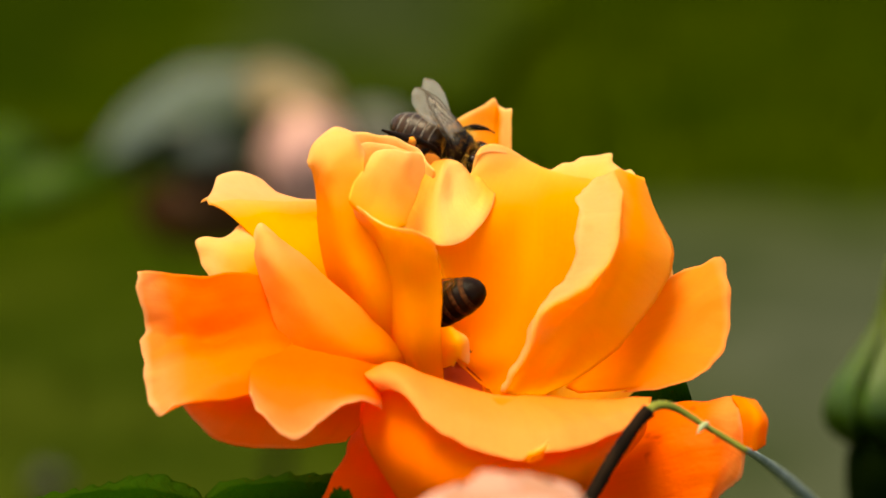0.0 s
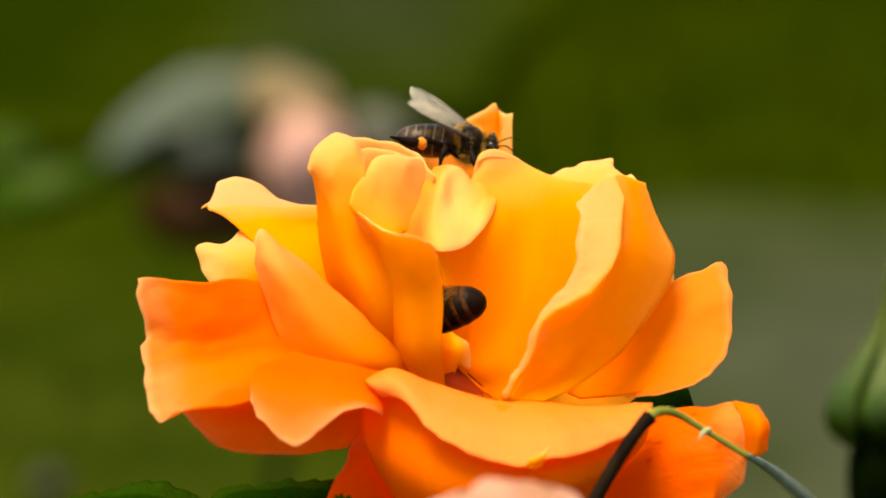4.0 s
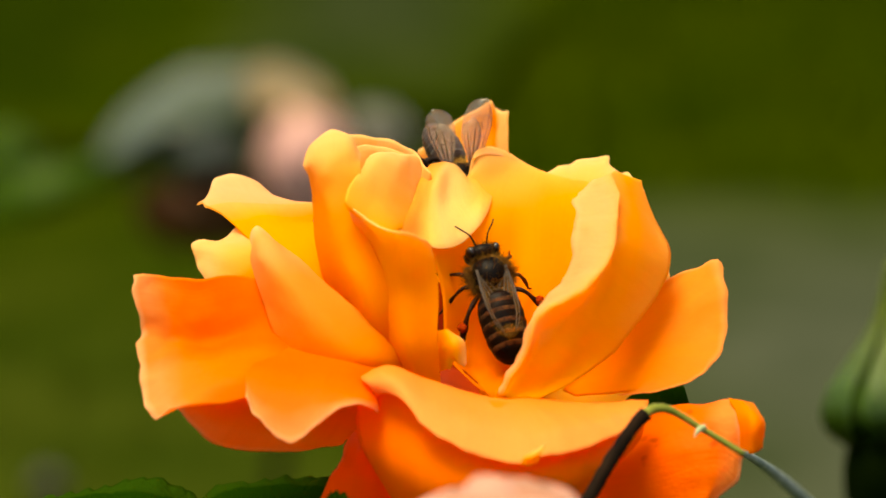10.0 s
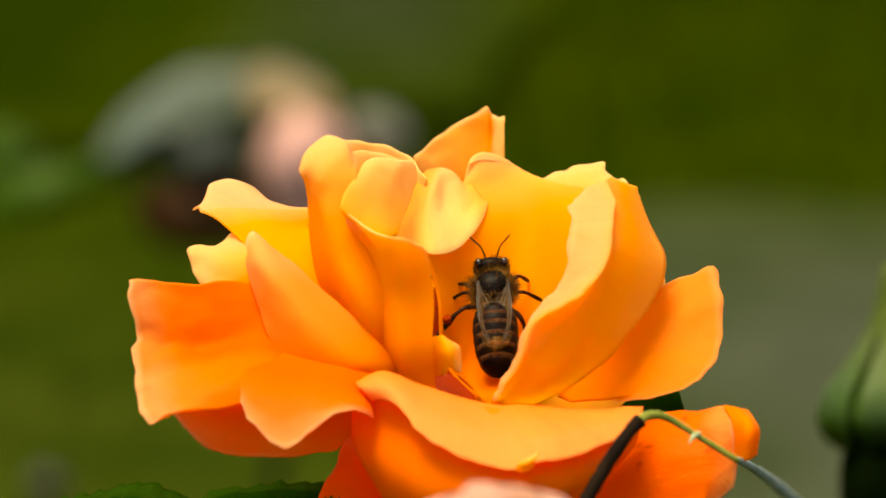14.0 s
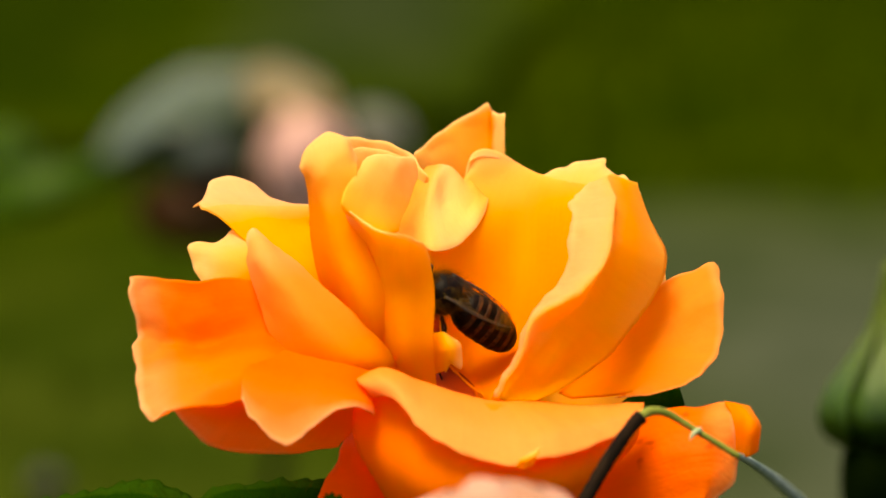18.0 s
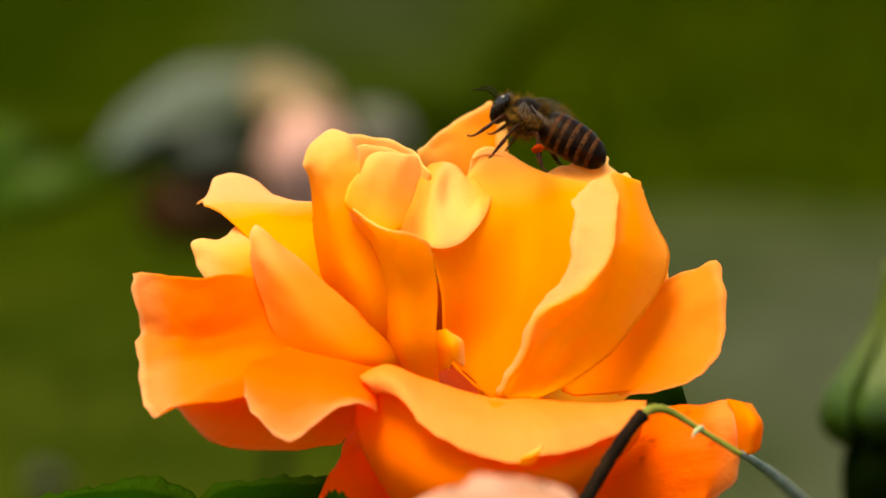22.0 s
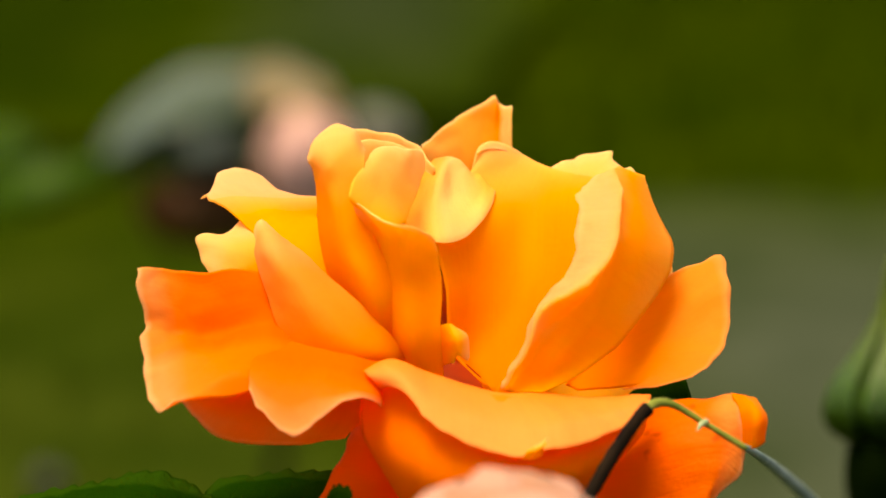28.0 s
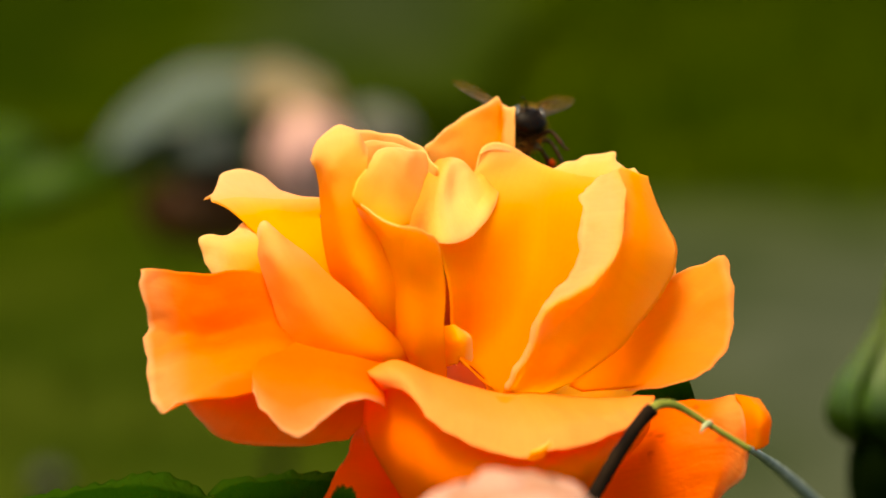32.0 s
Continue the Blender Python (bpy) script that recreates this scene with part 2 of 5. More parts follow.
GRASS = solid_material("grass_blades", (0.014, 0.027, 0.0008), (0.027, 0.039, 0.0012), 6.0, 1.0, spec=0.0)


def patch_material(name, c1, c2, scale):
    """Ground whose margin is patchily overgrown by the lawn."""
    m, nt, out = material(name)
    tc = nt.nodes.new("ShaderNodeTexCoord")
    uv = nt.nodes.new("ShaderNodeUVMap")
    sep = node(nt, "ShaderNodeSeparateXYZ", (0, uv.outputs[0]))
    big = node(nt, "ShaderNodeTexNoise", ("Vector", tc.outputs["Object"]), Scale=scale, Detail=6.0)
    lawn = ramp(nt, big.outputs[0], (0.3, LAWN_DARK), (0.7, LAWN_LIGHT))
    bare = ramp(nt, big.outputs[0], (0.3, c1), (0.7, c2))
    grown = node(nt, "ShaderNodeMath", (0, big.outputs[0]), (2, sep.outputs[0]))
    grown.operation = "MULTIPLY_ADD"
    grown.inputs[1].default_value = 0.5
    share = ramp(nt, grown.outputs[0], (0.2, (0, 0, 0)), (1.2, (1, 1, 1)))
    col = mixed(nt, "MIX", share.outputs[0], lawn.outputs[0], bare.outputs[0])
    bumped = node(nt, "ShaderNodeBump", ("Height", big.outputs[0]), Strength=0.5, Distance=0.01)
    skin = node(nt, "ShaderNodeBsdfPrincipled", ("Base Color", col), ("Normal", bumped.outputs[0]), Roughness=1.0)
    skin.inputs["Specular IOR Level"].default_value = 0.0
    nt.links.new(skin.outputs[0], out.inputs[0])
    return m


SPARSE = patch_material("sparse_lawn", (0.0115, 0.022, 0.0018), (0.0235, 0.0335, 0.0035), 4.0)
MOSSY = patch_material("mossy_ground", (0.010, 0.0185, 0.005), (0.0195, 0.028, 0.010), 5.0)
# lawn colour darkened to stand in for shade in the far left corner
SHADY = patch_material("shaded_lawn", (0.005, 0.0125, 0.0005), (0.010, 0.0175, 0.0008), 4.0)
GRAVEL = patch_material("mossy_gravel", (0.025, 0.033, 0.019), (0.041, 0.049, 0.031), 9.0)
SHELL = solid_material("bee_shell", (0.002, 0.0012, 0.0008), (0.007, 0.0035, 0.0015), 900, 0.42, 0.4, dist=0.0001, spec=0.06)
BROWN = solid_material("bee_brown_shell", (0.013, 0.006, 0.003), (0.044, 0.020, 0.009), 900, 0.32, 0.4, dist=0.0001, spec=0.2)
DARK_SHELL = solid_material("dark_bee_shell", (0.003, 0.0012, 0.0006), (0.010, 0.004, 0.0015), 900, 0.4, 0.4, dist=0.0001, spec=0.05)
GREY_BAND = solid_material("bee_grey_band", (0.05, 0.042, 0.034), (0.16, 0.135, 0.11), 2500, 0.5, 0.6, dist=0.0001)
BAND = solid_material("bee_tan_band", (0.018, 0.006, 0.002), (0.078, 0.028, 0.008), 2500, 0.6, 0.6, dist=0.0001, spec=0.06)
FUR = solid_material("bee_fur", (0.28, 0.16, 0.03), (0.72, 0.45, 0.11), 1500, 0.9, spec=0.05)
DARK_FUR = solid_material("dark_bee_fur", (0.06, 0.028, 0.005), (0.34, 0.18, 0.038), 1500, 0.9, spec=0.02)
EYE = solid_material("bee_eye", (0.004, 0.003, 0.003), (0.010, 0.007, 0.005), 3000, 0.15, 0.2, dist=0.0001)
LIMB = solid_material("bee_leg", (0.004, 0.002, 0.0015), (0.013, 0.006, 0.003), 1500, 0.5, spec=0.06)
RED_LIMB = solid_material("reddish_bee_leg", (0.010, 0.003, 0.0015), (0.04, 0.012, 0.005), 1500, 0.4, spec=0.07)
VEIN = solid_material("wing_vein", (0.012, 0.007, 0.003), (0.04, 0.022, 0.01), 1500, 0.5)
POLLEN = solid_material("pollen", (0.75, 0.22, 0.01), (0.9, 0.36, 0.03), 3000, 0.8, 0.8, dist=0.0002)
RED_POLLEN = solid_material("red_pollen", (0.20, 0.016, 0.002), (0.36, 0.04, 0.005), 3000, 0.8, 0.8, dist=0.0002, spec=0.03)



def wing_material(name, tint, share, clearness, shine):
    m, nt, out = material(name)
    clear = node(nt, "ShaderNodeBsdfTransparent")
    clear.inputs[0].default_value = (*clearness, 1)
    tc = nt.nodes.new("ShaderNodeTexCoord")
    cells = node(nt, "ShaderNodeTexNoise", ("Vector", tc.outputs["Object"]), Scale=700.0, Detail=2.0)
    bumped = node(nt, "ShaderNodeBump", ("Height", cells.outputs[0]), Strength=0.35, Distance=0.0002)
    film = node(nt, "ShaderNodeBsdfPrincipled", ("Normal", bumped.outputs[0]), Roughness=0.28)
    film.inputs["Base Color"].default_value = (*tint, 1)
    film.inputs["Specular IOR Level"].default_value = shine
    both = node(nt, "ShaderNodeMixShader", (1, clear.outputs[0]), (2, film.outputs[0]))
    both.inputs[0].default_value = share
    nt.links.new(both.outputs[0], out.inputs[0])
    return m


PALE_WING = wing_material("pale_bee_wing", (0.80, 0.80, 0.78), 0.17, (0.93, 0.88, 0.78), 0.9)
AMBER_WING = wing_material("amber_bee_wing", (0.50, 0.26, 0.06), 0.035, (0.96, 0.87, 0.68), 0.4)


# ---- builders ----
def mesh_ob(name, verts, faces, mat, parent=None, label="", uvs=None, smooth=True):
    me = bpy.data.meshes.new(name)
    me.from_pydata([tuple(v) for v in verts], [], faces)
    me.update()
    if uvs is not None:
        layer = me.uv_layers.new(name="UVMap")
        at = np.empty(len(me.loops), dtype=np.int32)
        me.loops.foreach_get("vertex_index", at)
        layer.data.foreach_set("uv", np.asarray(uvs, dtype=np.float32)[at].ravel())
    me.shade_smooth() if smooth else None
    me.materials.append(mat)
    ob = new(name, me)
    if parent is not None:
        ob.parent = parent
    if label:
        tagged(ob, label)
    return ob


def spline(pts, n):
    """n points on a smooth curve through pts."""
    p = np.asarray(pts, dtype=float)
    k = len(p)
    if k == 2:
        s = np.linspace(0, 1, n)[:, None]
        return p[0] * (1 - s) + p[1] * s
    q = np.vstack([2 * p[0] - p[1], p, 2 * p[-1] - p[-2]])
    s = np.linspace(0, k - 1, n)
    i = np.minimum(s.astype(int), k - 2)
    f = (s - i)[:, None]
    a, b, c, d = q[i], q[i + 1], q[i + 2], q[i + 3]
    return 0.5 * (2 * b + (c - a) * f + (2 * a - 5 * b + 4 * c - d) * f ** 2 + (3 * b - a - 3 * c + d) * f ** 3)


def sheet(name, grid, mat, parent, label="", thick=0.00026):
    """A closed thin skin round a grid of points (rows from base to rim)."""
    nv, nu, _ = grid.shape
    du = np.gradient(grid, axis=1)
    dv = np.gradient(grid, axis=0)
    nrm = np.cross(du, dv)
    nrm /= np.linalg.norm(nrm, axis=2, keepdims=True) + 1e-12
    edge = np.minimum(1, (nv - 1 - np.arange(nv)) / 3.0)[:, None, None] * 0.75 + 0.25
    front, back = grid + nrm * thick * 0.5 * edge, grid - nrm * thick * 0.5 * edge
    verts = np.vstack([front.reshape(-1, 3), back.reshape(-1, 3)])
    ij = np.arange(nv * nu).reshape(nv, nu)
    off = nv * nu
    faces = []
    for r in range(nv - 1):
        for c in range(nu - 1):
            a, b, cc, d = int(ij[r, c]), int(ij[r, c + 1]), int(ij[r + 1, c + 1]), int(ij[r + 1, c])
            faces += [(a, b, cc, d), (a + off, d + off, cc + off, b + off)]
    ring = [*ij[0, :], *ij[1:, -1], *ij[-1, -2::-1], *ij[-2:0:-1, 0]]
    ring = [int(v) for v in ring]
    for a, b in zip(ring, ring[1:] + ring[:1]):
        faces.append((b, a, a + off, b + off))
    u, v = np.meshgrid(np.linspace(0, 1, nu), np.linspace(0, 1, nv))
    uv = np.stack([u.ravel(), v.ravel()], axis=1)
    return mesh_ob(name, verts, faces, mat, parent, label, np.vstack([uv, uv]))


def even(pts, n):
    """n evenly spaced points on the smooth curve through pts."""
    fine = spline(pts, 240)
    run = np.concatenate([[0], np.cumsum(np.linalg.norm(np.diff(fine, axis=0), axis=1))])
    want = np.linspace(0, run[-1], n)
    return np.stack([np.interp(want, run, fine[:, k]) for k in range(3)], axis=1)


def surface(rows, nu, nv, ripple=0.12, seed=0.0):
    lines = np.stack([even(r, nu) for r in rows])
    grid = np.stack([spline(lines[:, i], nv) for i in range(nu)], axis=1)
    for r in range(nv):
        v = r / (nv - 1)
        for c in range(nu):
            q = Vector(grid[r, c])
            grid[r, c] += np.array(noise.noise_vector(q * 0.16 + Vector((seed, 3, 0)))) * ripple * 2.2
            grid[r, c] += np.array(noise.noise_vector(q * 0.6 + Vector((seed, 0, 7)))) * ripple * (0.3 + v * v)
    return grid * 0.001


petals = [0]


def petal(thing, label, nu, *rows, mat=None, ripple=0.2):
    petals[0] += 1
    grid = surface(rows, nu, 34, ripple, petals[0] * 5.3)
    return sheet("petal", grid, mat or ORANGE, thing, label)


def tube(name, pts, radii, mat, parent=None, label="", sides=10, n=24, rough=0.0, scale=0.001):
    """A round rod along a smooth curve, its thickness given along the way."""
    line = spline(pts, n) * scale
    rad = np.interp(np.linspace(0, 1, n), np.linspace(0, 1, len(radii)), radii) * scale
    verts, faces = [], []
    side = None
    for i in range(n):
        t = Vector(line[min(i + 1, n - 1)] - line[max(i - 1, 0)]).normalized()
        if side is None:
            side = t.orthogonal().normalized()
        side = (side - t * side.dot(t)).normalized()
        up = t.cross(side)
        for k in range(sides):
            w = 2 * math.pi * k / sides
            r = rad[i] * (1 + rough * noise.noise(Vector((i * 0.7, k * 1.3, len(pts)))))
            verts.append(Vector(line[i]) + (side * math.cos(w) + up * math.sin(w)) * r)
    for i in range(n - 1):
        for k in range(sides):
            a, b = i * sides + k, i * sides + (k + 1) % sides
            faces.append((a, b, b + sides, a + sides))
    faces.append(tuple(range(sides))[::-1])
    faces.append(tuple(range((n - 1) * sides, n * sides)))
    return mesh_ob(name, verts, faces, mat, parent, label)


def lathe(name, prof, mat, parent=None, label="", sides=28, squash=(1.0, 1.0), bend=0.0):
    """A turned body along x from a profile of (x, radius), in millimetres."""
    verts, faces = [], []
    for x, r in prof:
        for k in range(sides):
            w = 2 * math.pi * k / sides
            verts.append((x * 0.001, math.cos(w) * r * squash[0] * 0.001, (math.sin(w) * r * squash[1] + bend * x * x) * 0.001))
    n = len(prof)
    for i in range(n - 1):
        for k in range(sides):
            a, b = i * sides + k, i * sides + (k + 1) % sides
            faces.append((a, b, b + sides, a + sides))
    faces.append(tuple(range(sides))[::-1])
    faces.append(tuple(range((n - 1) * sides, n * sides)))
    return mesh_ob(name, verts, faces, mat, parent, label)


def leaf_grid(length, width, nu=41, nv=45, teeth=11, fold=0.25, droop=0.2):
    """A serrated leaf along +y from its stalk, folded on its midrib; metres."""
    v = np.linspace(0, 1, nv)
    half = width * 0.5 * np.sin(math.pi * np.clip(v, 0.015, 1) ** 0.8) ** 0.75
    saw = 1 + 0.10 * ((v * teeth) % 1.0)
    grid = np.zeros((nv, nu, 3))
    for c in range(nu):
        s = 2 * c / (nu - 1) - 1
        x = s * half * (saw if abs(s) > 0.93 else 1.0)
        rib = 0.012 * length * np.sin(v * 34 - abs(s) * 6) * (1 - abs(s)) * abs(s) * 2
        grid[:, c, 0] = x
        grid[:, c, 1] = v * length + abs(s) * 0.03 * length
        grid[:, c, 2] = abs(x) * fold - droop * length * v ** 2 + rib
    return grid


def leaf_part(name, m, length, width, mat, parent, label="", fold=0.25, droop=0.2):
    ob = sheet(name, leaf_grid(length, width, fold=fold, droop=droop), mat, parent, label, 0.0004)
    ob.matrix_basis = m
    return ob


def thing(name, label, category, m=None, group="", kind=""):
    ob = tagged(new(name), label, category, group, kind)
    ob.empty_display_size = 0.01
    ob.matrix_basis = m if m is not None else Matrix()
    return ob


# ---- ground and distance ----
def ground_sheet():
    n = 60
    verts, faces = [], []
    steps = np.sign(np.linspace(-1, 1, n)) * np.abs(np.linspace(-1, 1, n)) ** 3 * 400
    for y in steps:
        for x in steps:
            h = 0.02 * noise.noise(Vector((x * 0.5, y * 0.5, 0))) if abs(x) + abs(y) < 60 else 0
            verts.append((x, y + 3, h))
    for r in range(n - 1):
        for c in range(n - 1):
            a = r * n + c
            faces.append((a, a + 1, a + 1 + n, a + n))
    return tagged(mesh_ob("ground", verts, faces, LAWN), "dark green lawn stretching away behind the rose", "lawn", kind="structure")


ground_sheet()


def ground_patch(name, mat, label, category, x0, x1, y0, y1, z, soft):
    """A sheet of other ground; the margins (left, right, near, far) given in soft fade into the lawn."""
    n, k = 44, 48
    verts, faces, uvs = [], [], []
    for i in range(n):
        for j in range(k):
            x, y = x0 + (x1 - x0) * i / (n - 1), y0 + (y1 - y0) * j / (k - 1)
            wob = 0.1 * noise.noise(Vector((x * 1.3, y * 1.3, 5)))
            verts.append((x + wob, y + 1.5 * wob, z + 0.004 * math.sin(j)))
            inner = [d / w for d, w in zip((x - x0, x1 - x, y - y0, y1 - y), soft) if w]
            uvs.append((min(1.0, *inner) if inner else 1.0, 0.5))
    for i in range(n - 1):
        for j in range(k - 1):
            a = i * k + j
            faces.append((a, a + k, a + k + 1, a + 1))
    return tagged(mesh_ob(name, verts, faces, mat, uvs=uvs), label, category, kind="structure")


ground_patch("path", GRAVEL, "grey-green mossy gravel path beside the lawn", "path", 0.0, 9.0, -3.0, 4.3, 0.045, (0.45, 0.6, 0.6, 0.7))


def lawn_grass():
    rng = np.random.default_rng(4)
    verts, faces = [], []
    for _ in range(16000):
        x, y = rng.uniform(-1.6, 1.6), rng.uniform(1.6, 7.0)
        if x > 0.2 and y < 4.1:
            continue
        h, w, a = rng.uniform(0.03, 0.08), 0.004, rng.uniform(0, 6.28)
        lean = rng.normal(0, 0.02, 2)
        z = 0.0
        b = len(verts)
        verts += [(x - w * math.cos(a), y - w * math.sin(a), z), (x + w * math.cos(a), y + w * math.sin(a), z), (x + lean[0], y + lean[1], h)]
        faces.append((b, b + 1, b + 2))
    return tagged(mesh_ob("grass", verts, faces, GRASS), "short dark green grass of the lawn", "grass", kind="stuff")


lawn_grass()

ground_patch("ground", SPARSE, "paler sparse grass nearer to the rose", "lawn", -2.4, 0.1, -3.0, 4.3, 0.03, (0.5, 0.3, 0.6, 1.0))
# sheet added to carry the painted shade on the far lawn
ground_patch("ground", SHADY, "deep green stretch of lawn far behind, shade painted in", "lawn", -2.4, -0.34, 4.7, 9.5, 0.035, (0.5, 0.3, 0.6, 1.0))
ground_patch("path", MOSSY, "greyish mossy stretch of ground beyond the lawn", "path", -0.36, 0.10, 5.0, 8.0, 0.04, (0.25, 0.25, 0.8, 1.0))

# ---- the orange rose ----
rose = thing("orange_rose", "large open orange rose in full bloom on its stem", "rose", ROSE)
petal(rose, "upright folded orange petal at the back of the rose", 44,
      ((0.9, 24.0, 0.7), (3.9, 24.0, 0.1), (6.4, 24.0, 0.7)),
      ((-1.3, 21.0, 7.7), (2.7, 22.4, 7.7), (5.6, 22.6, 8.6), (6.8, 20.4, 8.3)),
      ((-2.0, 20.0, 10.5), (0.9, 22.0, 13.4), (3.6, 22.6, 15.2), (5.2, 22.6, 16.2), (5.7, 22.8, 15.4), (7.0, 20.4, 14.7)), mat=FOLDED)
petal(rose, "broad cupped inner petal glowing yellow-orange", 56,
      ((4.9, -6.0, -14.0), (5.3, -7.0, -14.1), (6.4, -6.0, -13.8)),
      ((1.0, -2.0, -10.0), (3.1, 0.5, -10.5), (6.8, 0.5, -9.5), (9.0, -1.0, -8.9), (11.2, -3.0, -8.3)),
      ((0.3, -1.0, -3.6), (3.2, 2.5, -3.3), (7.7, 5.0, -2.8), (10.8, 4.0, -2.2), (13.0, 1.0, -1.6)),
      ((-0.8, -0.3, 1.5), (3.5, 4.2, 2.2), (8.4, 8.0, 3.5), (12.3, 7.0, 4.6), (14.8, 5.0, 5.2)),
      ((0.3, 6.8, 5.2), (3.8, 8.4, 6.4), (8.4, 10.0, 7.2), (12.4, 8.6, 7.2), (15.2, 6.5, 7.0)),
      ((2.6, 9.2, 7.5), (4.4, 9.8, 9.0), (7.8, 11.0, 9.0), (11.0, 10.2, 8.1), (14.1, 7.6, 7.4)),
      ((3.3, 9.6, 9.5), (3.8, 10.2, 10.5), (5.1, 10.8, 10.9), (7.0, 11.2, 10.3), (9.3, 11.4, 8.8), (10.7, 10.8, 8.2), (13.5, 8.2, 7.4)),
      ((3.5, 9.4, 9.9), (4.0, 9.8, 10.1), (5.2, 10.3, 10.2), (7.0, 11.0, 9.8), (9.3, 11.2, 8.5), (10.7, 10.6, 8.0), (13.5, 8.0, 7.1)), mat=WALL, ripple=0.06)
petal(rose, "pale yellow petal with a rolled lip", 60,
      ((-0.8, 9.0, 9.1), (-0.2, 8.8, 9.2), (0.6, 8.6, 9.3), (1.6, 8.6, 9.0), (2.3, 8.8, 8.3), (2.8, 8.8, 7.7), (3.3, 9.0, 7.9)),
      ((-1.5, 7.2, 8.3), (-0.8, 6.4, 8.0), (0.0, 5.8, 7.9), (0.9, 6.8, 7.5), (2.2, 7.6, 7.5), (3.0, 8.4, 7.4), (3.5, 8.8, 7.6)),
      ((-2.6, 5.2, 6.8), (-1.5, 4.2, 6.0), (-0.5, 3.2, 5.4), (0.9, 5.0, 5.3), (2.5, 6.6, 6.2), (3.4, 7.6, 6.7), (3.8, 8.4, 7.4)),
      ((-3.4, 3.2, 4.8), (-2.0, 1.4, 3.7), (-0.5, 0.6, 3.1), (1.5, 2.9, 3.7), (3.0, 5.4, 4.7), (3.8, 6.9, 5.8), (4.3, 8.0, 6.8)),
      ((-3.8, 1.8, 3.1), (-2.4, 0.0, 2.2), (-0.3, -1.2, 1.5), (1.6, 1.1, 2.0), (3.3, 3.6, 3.3), (4.3, 6.1, 5.0), (4.8, 7.8, 6.2)),
      ((-3.9, 1.0, 2.5), (-2.4, -0.7, 1.5), (-0.2, -1.9, 0.6), (1.9, 0.5, 1.0), (3.7, 3.1, 2.5), (4.8, 5.7, 4.2), (5.3, 7.6, 5.9)), mat=YELLOW, ripple=0.04)
petal(rose, "inner orange petal with a sharp pale rim", 48,
      ((-1.1, -6.0, -14.3), (-0.3, -7.0, -14.4), (0.2, -5.0, -13.8)),
      ((-5.2, -7.0, -8.8), (-3.2, -10.5, -9.2), (-0.1, -10.0, -9.0)),
      ((-7.1, -6.5, -3.3), (-3.8, -11.0, -3.2), (-0.3, -9.5, -3.2)),
      ((-8.4, -6.5, 1.2), (-6.0, -10.0, 0.9), (-4.1, -12.5, 0.6), (-2.4, -11.5, 0.1), (-0.5, -9.5, -0.8)),
      ((-8.9, -7.5, 3.8), (-7.3, -11.0, 3.2), (-4.3, -14.0, 2.1), (-2.1, -12.2, 1.6), (-1.0, -10.6, 0.9), (-0.5, -9.6, -0.1)),
      ((-9.1, -8.0, 5.1), (-8.3, -11.0, 4.3), (-6.5, -13.4, 3.2), (-4.3, -14.2, 2.4), (-2.4, -12.6, 1.9), (-1.2, -11.0, 1.3), (-0.5, -9.8, 0.3)), mat=CREAM)
petal(rose, "cupped petal inside the heart", 44,
      ((-8.7, -10.5, 4.3), (-6.8, -11.0, 2.9), (-5.1, -10.5, 2.2), (-3.8, -7.0, 2.5)),
      ((-9.1, -11.0, 5.2), (-7.3, -10.0, 4.3), (-5.2, -8.5, 3.8), (-3.4, -4.5, 4.1)),
      ((-8.5, -9.0, 7.1), (-6.8, -7.5, 6.8), (-4.7, -5.0, 6.4), (-2.7, -1.0, 5.9)),
      ((-7.5, -6.0, 8.6), (-6.3, -5.0, 8.7), (-4.1, -2.5, 8.4), (-2.1, 2.0, 7.7)),
      ((-6.9, -3.5, 9.6), (-5.8, -2.5, 10.0), (-3.9, -0.5, 10.0), (-2.5, 2.4, 9.7), (-1.8, 4.0, 8.8)), mat=PEACHY)
petal(rose, "thin pale petal behind the cupped one", 40,
      ((-8.1, 1.0, 5.7), (-5.3, 4.0, 5.7), (-2.8, 4.0, 5.7)),
      ((-8.6, 1.0, 8.2), (-5.9, 3.6, 8.5), (-2.8, 4.0, 8.6)),
      ((-9.1, 0.0, 10.0), (-7.8, 2.4, 10.8), (-6.7, 3.4, 11.0), (-5.2, 4.0, 10.8), (-3.5, 4.0, 10.1)), mat=PEACHY)
petal(rose, "tall orange petal with an outturned top", 48,
      ((-5.2, -3.0, -13.9), (-3.8, -4.0, -14.1), (-2.5, -3.0, -13.9)),
      ((-10.0, -4.0, -4.9), (-7.3, -9.5, -5.7), (-3.8, -9.0, -6.5)),
      ((-11.8, -4.5, 1.2), (-9.8, -9.0, 0.9), (-6.8, -9.6, 0.9)),
      ((-12.3, -5.0, 5.6), (-10.6, -8.2, 5.3), (-7.9, -8.4, 5.3)),
      ((-12.5, -6.0, 7.6), (-11.1, -8.0, 8.0), (-9.3, -7.8, 8.5), (-7.8, -7.0, 8.4)),
      ((-13.1, -6.9, 8.6), (-12.4, -6.8, 9.9), (-10.7, -6.6, 10.6), (-9.1, -6.2, 10.6), (-7.7, -5.6, 9.5)),
      ((-13.2, -6.4, 9.2), (-12.6, -5.4, 11.0), (-10.9, -4.6, 12.0), (-9.1, -4.4, 11.6), (-7.7, -4.5, 9.9)), mat=CREAM)
